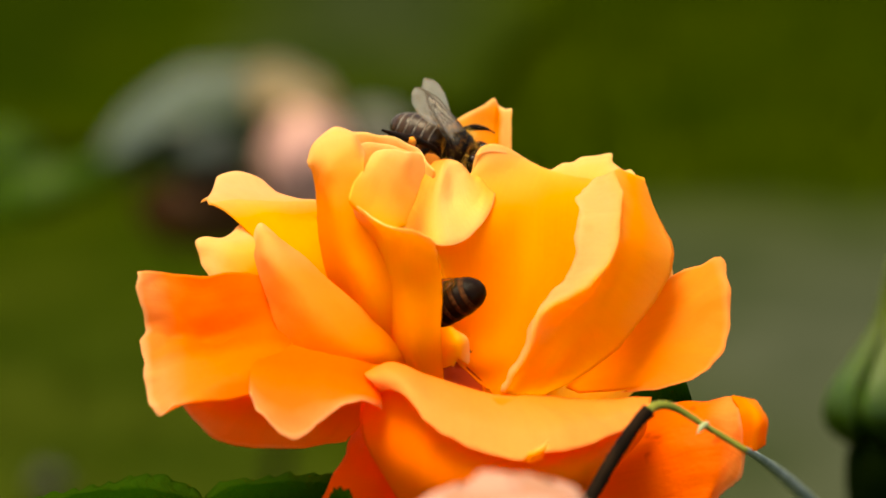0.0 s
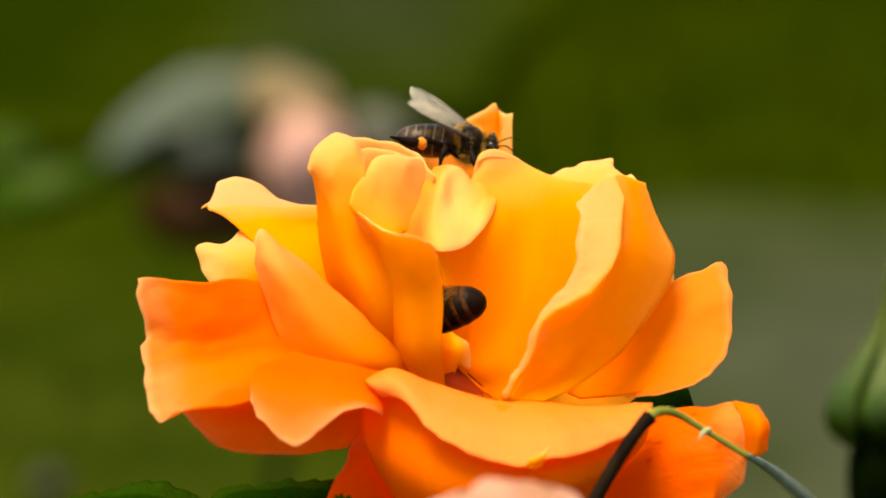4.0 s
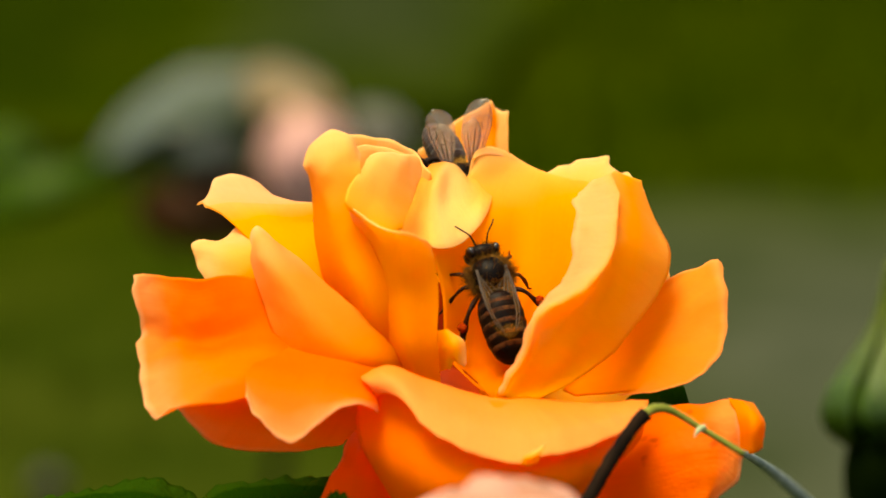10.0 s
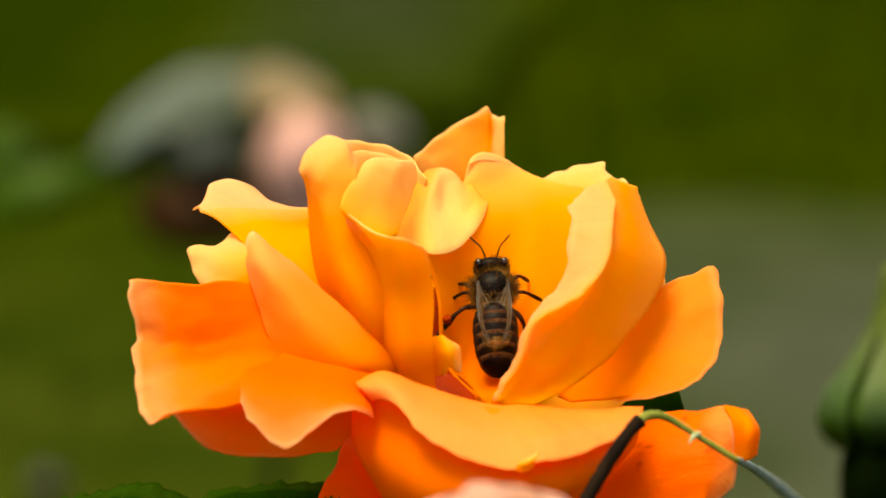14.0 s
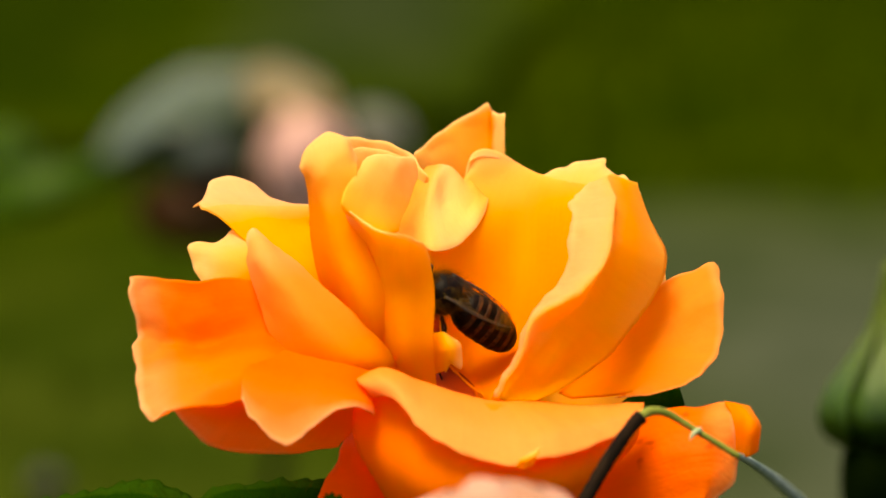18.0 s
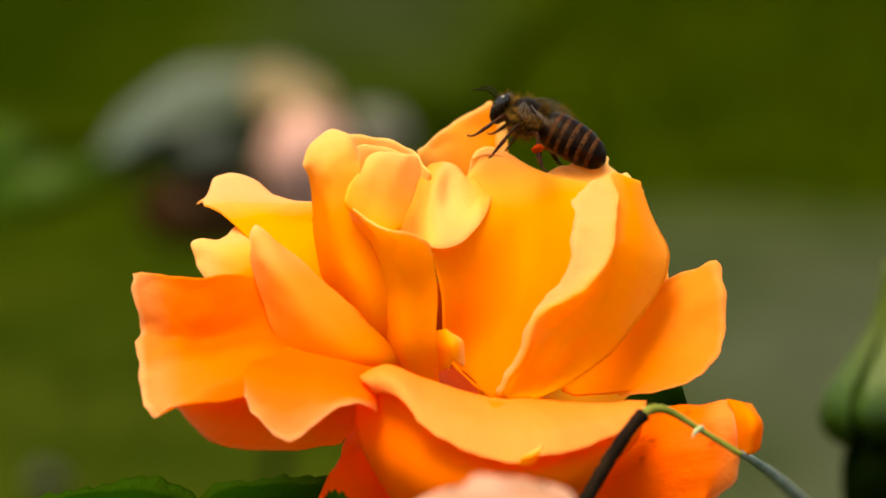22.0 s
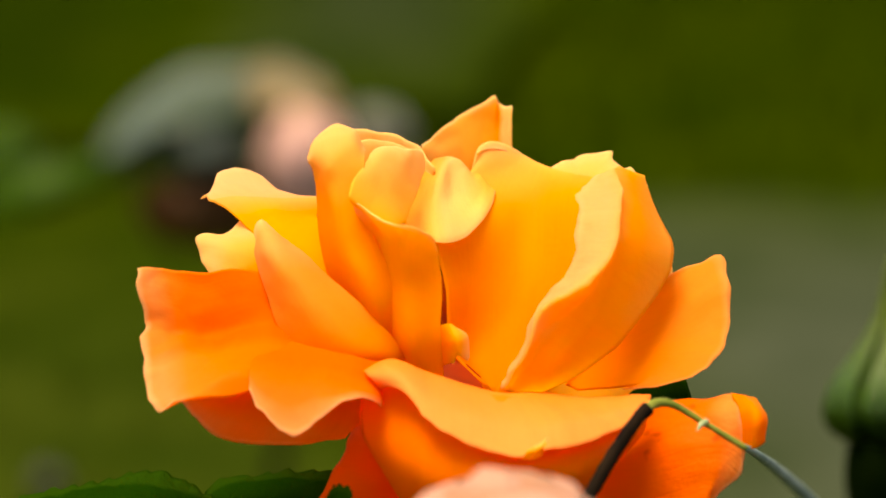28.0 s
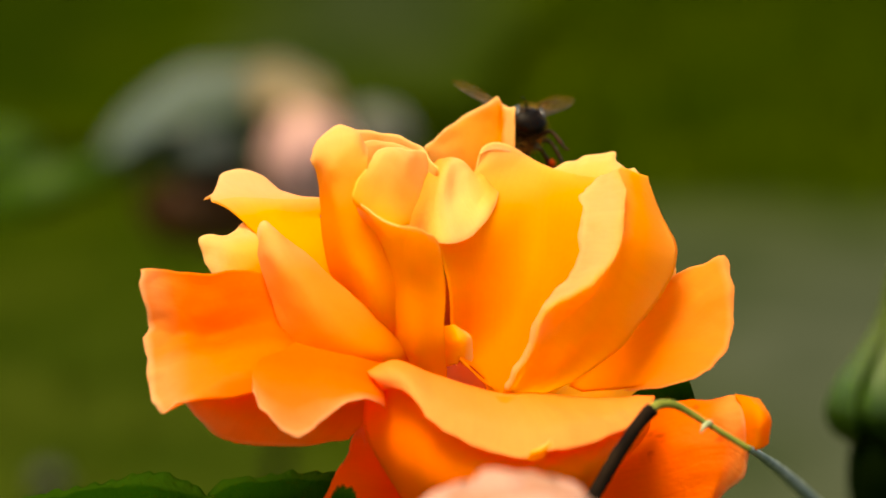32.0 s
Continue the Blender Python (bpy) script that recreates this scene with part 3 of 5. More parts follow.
petal(rose, "curved petal behind the heart of the rose", 40,
      ((-4.8, 5.0, -0.5), (-2.8, 6.0, -1.1), (-0.8, 6.0, -0.5)),
      ((-9.3, 4.0, 6.3), (-5.4, 7.0, 6.3), (-1.1, 6.0, 5.5)),
      ((-10.3, 4.0, 12.0), (-7.6, 6.0, 12.1), (-5.4, 7.0, 11.8), (-3.4, 7.5, 11.1), (-2.2, 7.0, 10.2), (-0.9, 5.0, 8.3)), mat=PEACHY)
petal(rose, "side petal with a folded corner and yellow face", 48,
      ((-8.0, -5.0, -6.6), (-6.9, -4.0, -4.9), (-6.4, -2.0, -3.3)),
      ((-14.7, -4.0, -2.2), (-11.9, -3.0, -0.5), (-9.8, 0.0, 1.2)),
      ((-20.1, -1.0, 2.7), (-17.0, -1.0, 3.1), (-12.6, 2.0, 3.2)),
      ((-22.7, 1.2, 4.6), (-20.5, 0.7, 5.1), (-17.1, 1.2, 5.1), (-12.1, 4.0, 5.1)),
      ((-23.3, 2.6, 4.9), (-20.5, 2.4, 5.3), (-17.2, 3.0, 5.3), (-12.3, 5.0, 5.2)),
      ((-23.7, 4.0, 5.2), (-22.1, 6.0, 6.2), (-19.3, 7.0, 6.3), (-14.5, 6.0, 5.4)),
      ((-24.2, 4.5, 5.0), (-23.2, 6.0, 5.9), (-22.7, 9.0, 7.7), (-21.4, 10.0, 8.3), (-19.8, 10.0, 8.1), (-17.7, 9.0, 6.7), (-15.9, 7.0, 5.2)), mat=GOLD)
petal(rose, "small side petal with a squared tip", 44,
      ((-13.6, -6.0, -6.6), (-12.5, -5.0, -4.4), (-11.2, -3.0, -2.2)),
      ((-20.2, -5.0, -2.8), (-18.3, -4.5, -0.5), (-15.9, -1.5, 1.2)),
      ((-23.1, -4.0, -2.4), (-24.1, -3.0, -0.8), (-24.4, -2.0, 1.4), (-21.4, -1.0, 1.7), (-20.1, 0.0, 2.7), (-17.8, 0.0, 2.9)), mat=WALL)
petal(rose, "pointed side petal, smooth orange", 48,
      ((-4.6, -8.0, -12.1), (-3.5, -8.0, -11.5), (-2.7, -7.0, -11.0)),
      ((-12.3, -9.0, -12.0), (-7.9, -11.5, -10.3), (-4.2, -9.0, -9.4)),
      ((-15.9, -8.3, -7.6), (-12.2, -11.2, -6.0), (-7.6, -9.0, -5.8)),
      ((-17.5, -7.6, -2.7), (-15.6, -9.6, -1.0), (-12.3, -7.5, -1.7)),
      ((-18.4, -7.0, 1.6), (-18.2, -6.5, 2.8), (-17.5, -6.3, 2.8), (-15.6, -6.0, 1.2)), mat=APRICOT)
petal(rose, "wide lower petal with a ragged outer edge", 64,
      ((-9.1, -5.0, -8.3), (-8.5, -7.0, -11.0), (-7.4, -6.0, -13.2)),
      ((-17.3, -6.5, -2.5), (-16.2, -8.0, -6.6), (-15.6, -10.0, -8.7), (-14.3, -15.0, -13.5)),
      ((-24.0, -6.5, -2.4), (-23.1, -6.6, -5.7), (-22.6, -6.6, -8.7), (-21.6, -9.4, -9.4), (-21.0, -15.0, -11.9), (-20.7, -16.5, -14.2)),
      ((-27.3, -6.8, -2.2), (-26.7, -7.6, -5.5), (-26.0, -7.6, -8.2), (-25.4, -9.6, -9.0), (-24.9, -14.5, -11.9), (-23.6, -18.0, -14.2)),
      ((-30.0, -7.5, -2.0), (-29.6, -8.6, -4.9), (-28.7, -8.4, -7.6), (-29.3, -9.0, -8.8), (-28.7, -12.0, -11.1), (-27.9, -16.0, -14.0), (-26.8, -17.5, -15.1), (-25.6, -18.0, -14.2)), mat=BROAD, ripple=0.3)
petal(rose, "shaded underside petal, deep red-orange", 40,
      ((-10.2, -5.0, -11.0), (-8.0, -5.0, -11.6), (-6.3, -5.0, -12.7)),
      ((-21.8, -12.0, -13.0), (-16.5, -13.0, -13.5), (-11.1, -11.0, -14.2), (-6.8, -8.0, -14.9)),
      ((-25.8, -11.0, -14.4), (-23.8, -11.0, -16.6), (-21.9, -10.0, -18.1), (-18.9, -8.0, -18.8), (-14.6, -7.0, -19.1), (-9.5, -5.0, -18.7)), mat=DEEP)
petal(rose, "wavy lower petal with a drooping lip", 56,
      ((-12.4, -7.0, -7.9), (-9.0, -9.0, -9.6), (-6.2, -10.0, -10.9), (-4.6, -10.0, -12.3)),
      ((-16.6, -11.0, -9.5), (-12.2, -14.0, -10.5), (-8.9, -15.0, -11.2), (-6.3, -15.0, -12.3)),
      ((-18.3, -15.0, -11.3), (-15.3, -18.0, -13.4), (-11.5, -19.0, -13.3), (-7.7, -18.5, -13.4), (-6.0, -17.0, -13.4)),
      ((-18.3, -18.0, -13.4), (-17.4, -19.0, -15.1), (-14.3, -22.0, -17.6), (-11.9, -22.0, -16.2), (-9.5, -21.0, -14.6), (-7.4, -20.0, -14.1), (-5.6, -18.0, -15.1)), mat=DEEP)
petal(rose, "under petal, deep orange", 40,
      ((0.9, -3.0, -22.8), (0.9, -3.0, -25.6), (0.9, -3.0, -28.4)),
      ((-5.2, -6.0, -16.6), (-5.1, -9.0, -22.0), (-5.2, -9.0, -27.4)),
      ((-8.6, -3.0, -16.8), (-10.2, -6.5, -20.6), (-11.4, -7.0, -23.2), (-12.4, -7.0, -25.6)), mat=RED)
petal(rose, "big front petal with its rim rolled over", 64,
      ((0.3, -14.0, -29.0), (4.2, -16.0, -29.5), (8.7, -13.0, -29.0)),
      ((-7.0, -15.0, -19.5), (-0.8, -22.0, -22.0), (6.2, -25.0, -22.1), (13.7, -22.0, -21.4), (18.3, -14.0, -19.0)),
      ((-7.8, -15.0, -13.5), (-1.8, -19.0, -15.0), (5.7, -21.0, -16.3), (12.2, -20.0, -16.6), (19.4, -13.0, -15.8)),
      ((-7.9, -15.0, -11.9), (-5.1, -15.0, -10.6), (-1.3, -14.0, -11.8), (4.7, -13.0, -14.0), (11.7, -13.0, -14.2), (19.8, -12.0, -14.3)),
      ((-7.2, -18.0, -12.2), (-4.8, -19.0, -11.5), (-0.7, -21.0, -13.8), (5.6, -22.0, -16.2), (11.5, -22.0, -16.0), (19.6, -14.0, -14.8)),
      ((-6.2, -18.0, -13.4), (-3.8, -21.0, -13.3), (0.3, -25.0, -17.2), (3.5, -26.0, -18.7), (6.1, -27.0, -19.2), (8.7, -27.0, -19.0), (10.6, -26.0, -18.3), (14.3, -24.0, -17.8), (17.5, -20.0, -16.5), (19.5, -15.0, -15.2)), mat=ROLLED)
petal(rose, "big petal with a long outrolled pale margin", 64,
      ((8.9, -8.0, -14.1), (13.5, -8.0, -12.3), (17.5, -6.0, -8.8), (21.0, -2.0, -4.4), (22.9, 1.5, 0.1), (22.4, 3.5, 2.6), (21.3, 4.5, 5.2), (20.3, 5.0, 6.8), (20.0, 5.4, 7.6)),
      ((7.2, -11.0, -14.0), (11.2, -12.5, -10.8), (15.1, -11.0, -6.5), (18.0, -7.0, -2.2), (19.9, -2.0, 2.3), (19.8, 1.8, 5.4), (18.9, 4.0, 7.8)),
      ((6.3, -12.0, -13.8), (9.0, -13.5, -9.2), (11.7, -13.4, -5.7), (15.1, -11.8, -2.7), (16.8, -8.4, 1.2), (17.6, -3.6, 4.5), (17.6, 0.0, 6.8), (17.3, 3.4, 8.4)),
      ((5.9, -13.0, -13.8), (7.9, -15.0, -9.7), (9.5, -15.5, -5.9), (12.8, -15.4, -3.6), (15.7, -13.0, -0.8), (17.2, -8.6, 3.1), (17.7, -4.0, 5.6), (16.8, 1.0, 7.9)),
      ((5.5, -12.0, -13.9), (6.6, -13.0, -11.6), (8.6, -13.5, -6.6), (9.7, -12.0, -4.2), (11.6, -10.5, -1.8), (12.8, -8.0, 0.9), (13.4, -4.5, 3.8), (13.2, -2.0, 5.3), (14.0, 0.0, 6.7), (15.3, 1.6, 7.6)), mat=LIPPED, ripple=0.3)
petal(rose, "rear petal with a crinkled top edge", 48,
      ((10.1, 10.0, -5.7), (15.3, 10.0, -5.1), (18.6, 8.0, -3.4)),
      ((10.4, 10.6, 6.4), (15.2, 9.0, 6.4), (20.3, 6.5, 4.0)),
      ((10.3, 11.6, 8.3), (12.5, 12.6, 9.0), (15.1, 13.0, 9.3), (17.1, 13.0, 9.5), (17.4, 12.0, 8.7), (18.9, 10.5, 8.2), (20.2, 8.0, 6.9), (20.7, 6.0, 5.5)), mat=PEACHY, ripple=0.3)
petal(rose, "rounded outer petal, plain orange", 52,
      ((12.1, -2.0, -13.5), (12.6, -2.0, -13.7), (13.3, -3.0, -14.0)),
      ((17.6, 3.0, -6.7), (20.5, -1.0, -10.0), (19.1, -6.0, -13.4)),
      ((22.4, 4.0, -2.8), (25.6, 5.0, -1.4), (27.7, 5.0, -0.6), (28.3, 3.0, -2.8), (28.5, 1.0, -6.1), (27.6, -2.0, -9.7), (25.3, -4.0, -12.2), (21.9, -6.0, -13.4), (17.4, -7.0, -13.8)), mat=TANGERINE)
petal(rose, "thin petal edge showing behind", 40,
      ((19.6, 4.0, -6.7), (20.7, 4.0, -7.3)),
      ((20.8, 5.0, -3.9), (22.2, 4.0, -4.5)),
      ((21.9, 5.0, -1.6), (22.9, 5.0, -0.6), (22.9, 4.0, -2.2)))
petal(rose, "veined lower petal with a folded yellow tip", 56,
      ((12.0, -5.0, -18.2), (11.9, -8.0, -22.5), (10.8, -6.0, -27.1)),
      ((19.6, -7.0, -15.2), (20.5, -12.0, -19.6), (20.0, -12.0, -26.7)),
      ((25.1, -8.0, -14.8), (24.9, -11.0, -16.1), (26.0, -13.0, -19.5), (24.7, -14.0, -25.2)),
      ((28.5, -8.0, -14.0), (28.7, -12.0, -15.3), (29.0, -13.0, -17.3), (29.1, -13.0, -19.8), (28.5, -13.0, -22.2), (26.2, -13.0, -24.3), (24.3, -13.0, -27.1)), mat=VEINED)
petal(rose, "folded yellow-orange petal tip", 24,
      ((28.1, -9.0, -14.2), (28.3, -12.5, -15.1), (28.6, -13.8, -16.7), (28.9, -13.6, -19.4)),
      ((29.4, -11.0, -14.2), (29.9, -14.0, -15.2), (30.1, -15.0, -16.7), (30.0, -14.5, -19.1)),
      ((30.5, -9.0, -14.7), (31.0, -11.0, -15.4), (31.3, -12.0, -16.7), (31.1, -12.5, -18.6)), mat=TANGERINE)
petal(rose, "torn petal scrap inside the rose", 34,
      ((-0.3, -7.0, -7.6), (-0.3, -7.5, -9.4), (-0.2, -7.0, -11.3)),
      ((0.7, -8.0, -7.5), (1.2, -9.5, -9.0), (0.9, -8.0, -11.0)),
      ((1.0, -7.5, -7.6), (2.1, -8.5, -8.6), (2.5, -8.5, -9.6), (2.4, -8.5, -11.0), (1.5, -8.0, -10.4), (0.9, -8.0, -11.2)), mat=ORANGE)
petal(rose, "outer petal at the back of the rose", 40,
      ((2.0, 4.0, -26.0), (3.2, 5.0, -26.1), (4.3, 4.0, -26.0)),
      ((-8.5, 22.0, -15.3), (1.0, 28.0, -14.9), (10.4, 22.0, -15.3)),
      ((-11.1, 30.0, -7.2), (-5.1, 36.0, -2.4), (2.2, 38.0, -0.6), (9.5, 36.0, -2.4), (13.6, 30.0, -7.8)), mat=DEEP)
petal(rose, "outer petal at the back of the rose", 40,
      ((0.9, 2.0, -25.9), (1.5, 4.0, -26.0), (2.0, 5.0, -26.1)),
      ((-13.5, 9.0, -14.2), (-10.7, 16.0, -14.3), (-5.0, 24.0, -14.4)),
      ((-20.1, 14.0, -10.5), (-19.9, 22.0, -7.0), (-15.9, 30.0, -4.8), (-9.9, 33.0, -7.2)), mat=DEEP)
petal(rose, "outer petal at the back of the rose", 40,
      ((3.7, 2.0, -25.9), (4.3, 4.0, -26.0), (3.7, 5.0, -26.1)),
      ((20.2, 4.0, -16.9), (17.2, 16.0, -16.3), (10.4, 24.0, -15.4)),
      ((25.2, 12.0, -12.1), (24.5, 20.0, -8.2), (20.1, 28.0, -5.3), (13.7, 32.0, -7.2)))
petal(rose, "inner petal at the back of the heart", 40,
      ((1.5, 10.0, -14.9), (3.2, 12.0, -15.2), (5.5, 10.0, -14.9)),
      ((-4.9, 20.0, -2.3), (2.2, 27.0, -1.7), (10.3, 20.0, -2.3)),
      ((-5.6, 22.0, 6.0), (-2.0, 28.0, 7.2), (2.8, 30.0, 7.8), (6.9, 28.0, 7.5), (12.2, 22.0, 6.0)))
petal(rose, "petal deep in the gap, its shade painted dark red", 40,
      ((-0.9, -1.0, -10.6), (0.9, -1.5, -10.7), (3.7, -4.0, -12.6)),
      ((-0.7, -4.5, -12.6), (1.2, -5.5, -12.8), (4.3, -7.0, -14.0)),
      ((-0.5, -7.0, -14.6), (2.3, -8.0, -14.9), (5.3, -9.0, -14.9)), mat=SHADED_RED)
petal(rose, "small curled scrap on the rolled lip", 16,
      ((7.5, -27.0, -19.2), (8.2, -27.6, -19.3), (9.0, -27.2, -19.0)),
      ((7.9, -28.4, -18.7), (8.6, -29.0, -18.6), (9.3, -28.6, -18.2)),
      ((8.7, -27.8, -18.3), (9.2, -28.0, -18.0), (9.8, -27.4, -17.6)), mat=CREAM)
petal(rose, "petal behind the gap, its shade painted dark red", 40,
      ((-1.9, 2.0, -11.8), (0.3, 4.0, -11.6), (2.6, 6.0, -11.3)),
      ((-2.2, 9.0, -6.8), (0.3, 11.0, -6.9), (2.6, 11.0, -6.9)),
      ((-2.3, 12.0, -2.8), (0.3, 13.0, -2.8), (2.7, 13.0, -2.8)), mat=SHADED_RED)

calyx_prof = [(-14, 1.6), (-12, 2.2), (-8, 4.2), (-4, 5.0), (0, 4.4), (2, 5.5), (3, 4.0)]
calyx = lathe("calyx", calyx_prof, BUD, rose, "green rounded hip below the petals")
calyx.matrix_basis = Matrix.Translation(Vector((2.6, 1.0, -28.1)) * 0.001) @ pose(0, 0, 0, 0, -90, 0)
for i in range(5):
    w = i * 72 + 20
    leaf_part("sepal", Matrix.Translation(Vector((2.6, 1.0, -27.2)) * 0.001) @ pose(0, 0, 0, -12, 0, w), 0.026, 0.008, LEAF, rose, "", 0.3, 0.5)
tube("stem", [(2.6, 1.0, -41.6), (3.0, 6.0, -77.4), (1.0, 60.0, -228.4), (2.6, 120.0, -618.1), (2, 190, -895)], [1.7, 2.0, 2.6, 3.4, 5.0], STEM, rose, "long green cane running down to the soil", 12, 60)
# a dark green leaf tip shows behind the outer petal
sheet("leaf", surface((((18.5, 5.0, -14.8), (21.9, 5.0, -15.6), (25.0, 5.0, -15.6)), ((19.2, 7.0, -14.3), (22.3, 7.0, -14.2), (24.8, 7.0, -14.3)), ((21.0, 9.0, -13.0), (23.3, 9.0, -12.7), (24.5, 9.0, -13.1))), 16, 12), LEAF, rose, "small dark green leaf tucked under the petals")

# ---- leaves, bud and twig round the rose ----
def blade(parent, label, *rows, teeth=11, mat=None):
    """A leaf with a toothed rim, from its near margin over its back to the far margin."""
    grid = surface(rows, teeth * 4 + 1, 26, 0.25, teeth)
    saw = np.array([(0.0, 0.35, 0.75, 1.0)[k % 4] for k in range(teeth * 4 + 1)])
    for r in range(20, 26):
        grid[r, :, 2] += saw * 0.00036 * ((r - 19) / 6) ** 2
    return sheet("leaflet", grid, mat or LEAF, parent, label, 0.0004)


sp = thing("rose_leaf_spray", "dark green serrated rose leaves under the bloom", "leaves", ROSE)
blade(sp, "", ((-38.3, -24.0, -28.8), (-30.2, -26.0, -30.0), (-20.4, -22.0, -28.7)), ((-41.3, -10.0, -26.0), (-31.2, -10.0, -25.1), (-21.1, -8.0, -26.6)), ((-42.0, 2.0, -25.0), (-37.1, 4.0, -23.9), (-33.2, 5.0, -23.3), (-29.6, 5.0, -22.5), (-27.5, 5.0, -22.9), (-25.2, 4.0, -23.9), (-22.5, 2.0, -25.3)))
blade(sp, "", ((-22.9, -6.0, -28.7), (-16.7, -8.0, -29.9), (-9.1, -6.0, -28.2)), ((-23.3, 4.0, -26.0), (-16.7, 4.0, -24.4), (-9.9, 4.0, -25.2)), ((-24.1, 12.0, -25.0), (-22.2, 13.0, -23.8), (-19.3, 13.0, -23.6), (-16.5, 14.0, -23.1), (-13.0, 14.0, -22.8), (-11.2, 13.0, -22.9), (-8.3, 12.0, -24.2)), teeth=7)
blade(sp, "", ((-12.0, -20.0, -26.7), (-10.4, -20.0, -26.9), (-8.8, -20.0, -26.7)), ((-11.5, -19.0, -24.6), (-10.3, -19.0, -24.9), (-9.1, -19.0, -24.6)), ((-11.1, -18.0, -23.8), (-10.4, -18.0, -22.9), (-9.7, -18.0, -22.7), (-9.0, -18.0, -23.0), (-8.7, -18.0, -23.8)), teeth=5)
tube("stalk", [(-22.7, 0.0, -27.7), (-16.1, 4.0, -29.4), (-7.6, 4.0, -34.5), (0.9, 2.0, -51.3), (3.0, 6.0, -83.1)], [0.6, 0.8, 1.0, 1.2, 1.2], STEM, sp)

bud = thing("rose_bud", "closed green rose bud with pointed sepals", "rose bud", ROSE @ Matrix.Translation(Vector((60.9, 150.0, -22.0)) * 0.001))
b0 = lathe("bud", [(-3.0, 5.0), (-2.0, 6.6), (0.0, 7.9), (2.0, 7.5), (4.5, 6.0), (7.5, 4.2), (10.5, 2.4), (13.5, 1.2), (16.6, 0.4)], BUD, bud, "plump green closed bud")
b0.matrix_basis = pose(0, 0, 0, 0, -90, 0)
b1 = lathe("hip", [(-24, 2.4), (-21, 3.6), (-18, 4.9), (-14, 5.9), (-10, 6.7), (-7, 6.7), (-5, 6.4), (-3.4, 5.9), (-2.6, 3.4)], HIP, bud, "round hip below the bud, shade painted in")
b1.matrix_basis = pose(0, 0, 0, 0, -90, 0)
for i in range(5):
    w = math.radians(i * 72 - 20)
    pts = [[r * math.cos(w), r * math.sin(w), z] for r, z in ((5.4, -4.0), (7.4, -2.6), (8.3, 0.2), (7.4, 3.6), (5.6, 6.6), (3.3, 10.4), (1.5, 14.6), (0.8, 21.0))]
    rows = [[(p[0] - math.sin(w) * q, p[1] + math.cos(w) * q, p[2]) for q in (-h, 0, h)] for p, h in zip(pts, (2.6, 4.0, 4.5, 4.0, 3.0, 1.8, 1.0, 0.2))]
    sheet("sepal", surface(rows, 9, 24, 0.15, i), SEPAL, bud, "", 0.0006)
tube("stem", [(0, 0, -17), (2, 2, -70), (-10, 20, -320), (-30, 60, -850)], [1.6, 1.9, 2.6, 4], STEM, bud)

front = thing("peach_rose", "soft peach-pink rose bud on its own stem", "rose bud", ROSE @ Matrix.Translation(Vector((5.3, -75.0, -26.7)) * 0.001))
front.scale = (1.3, 1.2, 1.0)
for i in range(7):
    w = math.radians(i * 137.5 + 240)
    r = 4.2 + i * 0.95
    rows = []
    for s, z in ((0.35, -14), (0.95, -6), (1.12, 2), (0.95, 7.0 - i * 0.35), (0.55, 9.0 - i * 0.6)):
        rows.append([(r * s * math.cos(w + q), r * s * math.sin(w + q), z - 1.2 * q * q) for q in (-1.0, -0.5, 0, 0.5, 1.0)])
    sheet("petal", surface(rows, 30, 24, 0.15, i * 3.1), PEACH, front)
core = lathe("heart", [(-13, 2), (-4, 6), (3, 6.0), (7, 4.2), (8.6, 1.5)], PEACH, front)
core.matrix_basis = pose(0, 0, 0, 0, -90, 0)
tube("stem", [(0, 0, -12), (2, 6, -60), (10, 50, -400), (20, 110, -800)], [2.4, 1.9, 2.4, 4], STEM, front)

twig = thing("dry_twig", "dark brown dry twig bent in front of the petals", "twig", ROSE)
tube("stick", [(19.2, -24.0, -14.9), (18.2, -24.5, -15.9), (16.1, -25.0, -18.9), (13.5, -26.0, -23.2), (10.5, -28.0, -28.2), (8.9, -20.0, -45.9), (8.6, 20.0, -150.5)], [0.75, 0.62, 0.66, 0.66, 0.7, 1.0, 1.6], TWIG, twig, "", 10, 60, 0.15)
tendril = thing("green_tendril", "thin green shoot arching over the lower petal", "shoot", ROSE)
tube("shoot", [(18.9, -24.0, -15.2), (19.9, -23.0, -14.5), (21.6, -22.5, -14.6), (24.5, -22.0, -16.3), (28.6, -22.0, -18.8)], [0.5, 0.48, 0.38, 0.30, 0.30], STEM, tendril, "", 10, 40, 0.1)
tube("stalk", [(28.5, -21.0, -18.7), (32.4, 12.0, -21.2), (37.8, 50.0, -25.1), (44.6, 80.0, -31.0), (51.2, 100.0, -38.9), (57.1, 120.0, -58.4), (62.0, 150.0, -190.0)], [0.32, 0.46, 0.66, 0.78, 0.84, 0.95, 1.4], PALE, tendril, "bluish-green thicker stalk", 10, 40, 0.1)
tube("thorn", [(24.8, -22.4, -16.2), (24.2, -23.0, -16.5), (23.8, -23.4, -17.1)], [0.32, 0.28, 0.08], SPINE, tendril, "small pale thorn", 8, 10)

# ---- the blurred rose bush behind ----
bush = thing("pink_rose_bush", "pale pink rose with glossy leaves standing behind", "rose bush", ROSE @ pose(0.002, 0, -0.0035))


def far_leaf(name, mat, *rows):
    return sheet(name, surface(rows, 18, 14, 0.5, len(rows)), mat, bush, "", 0.0006)


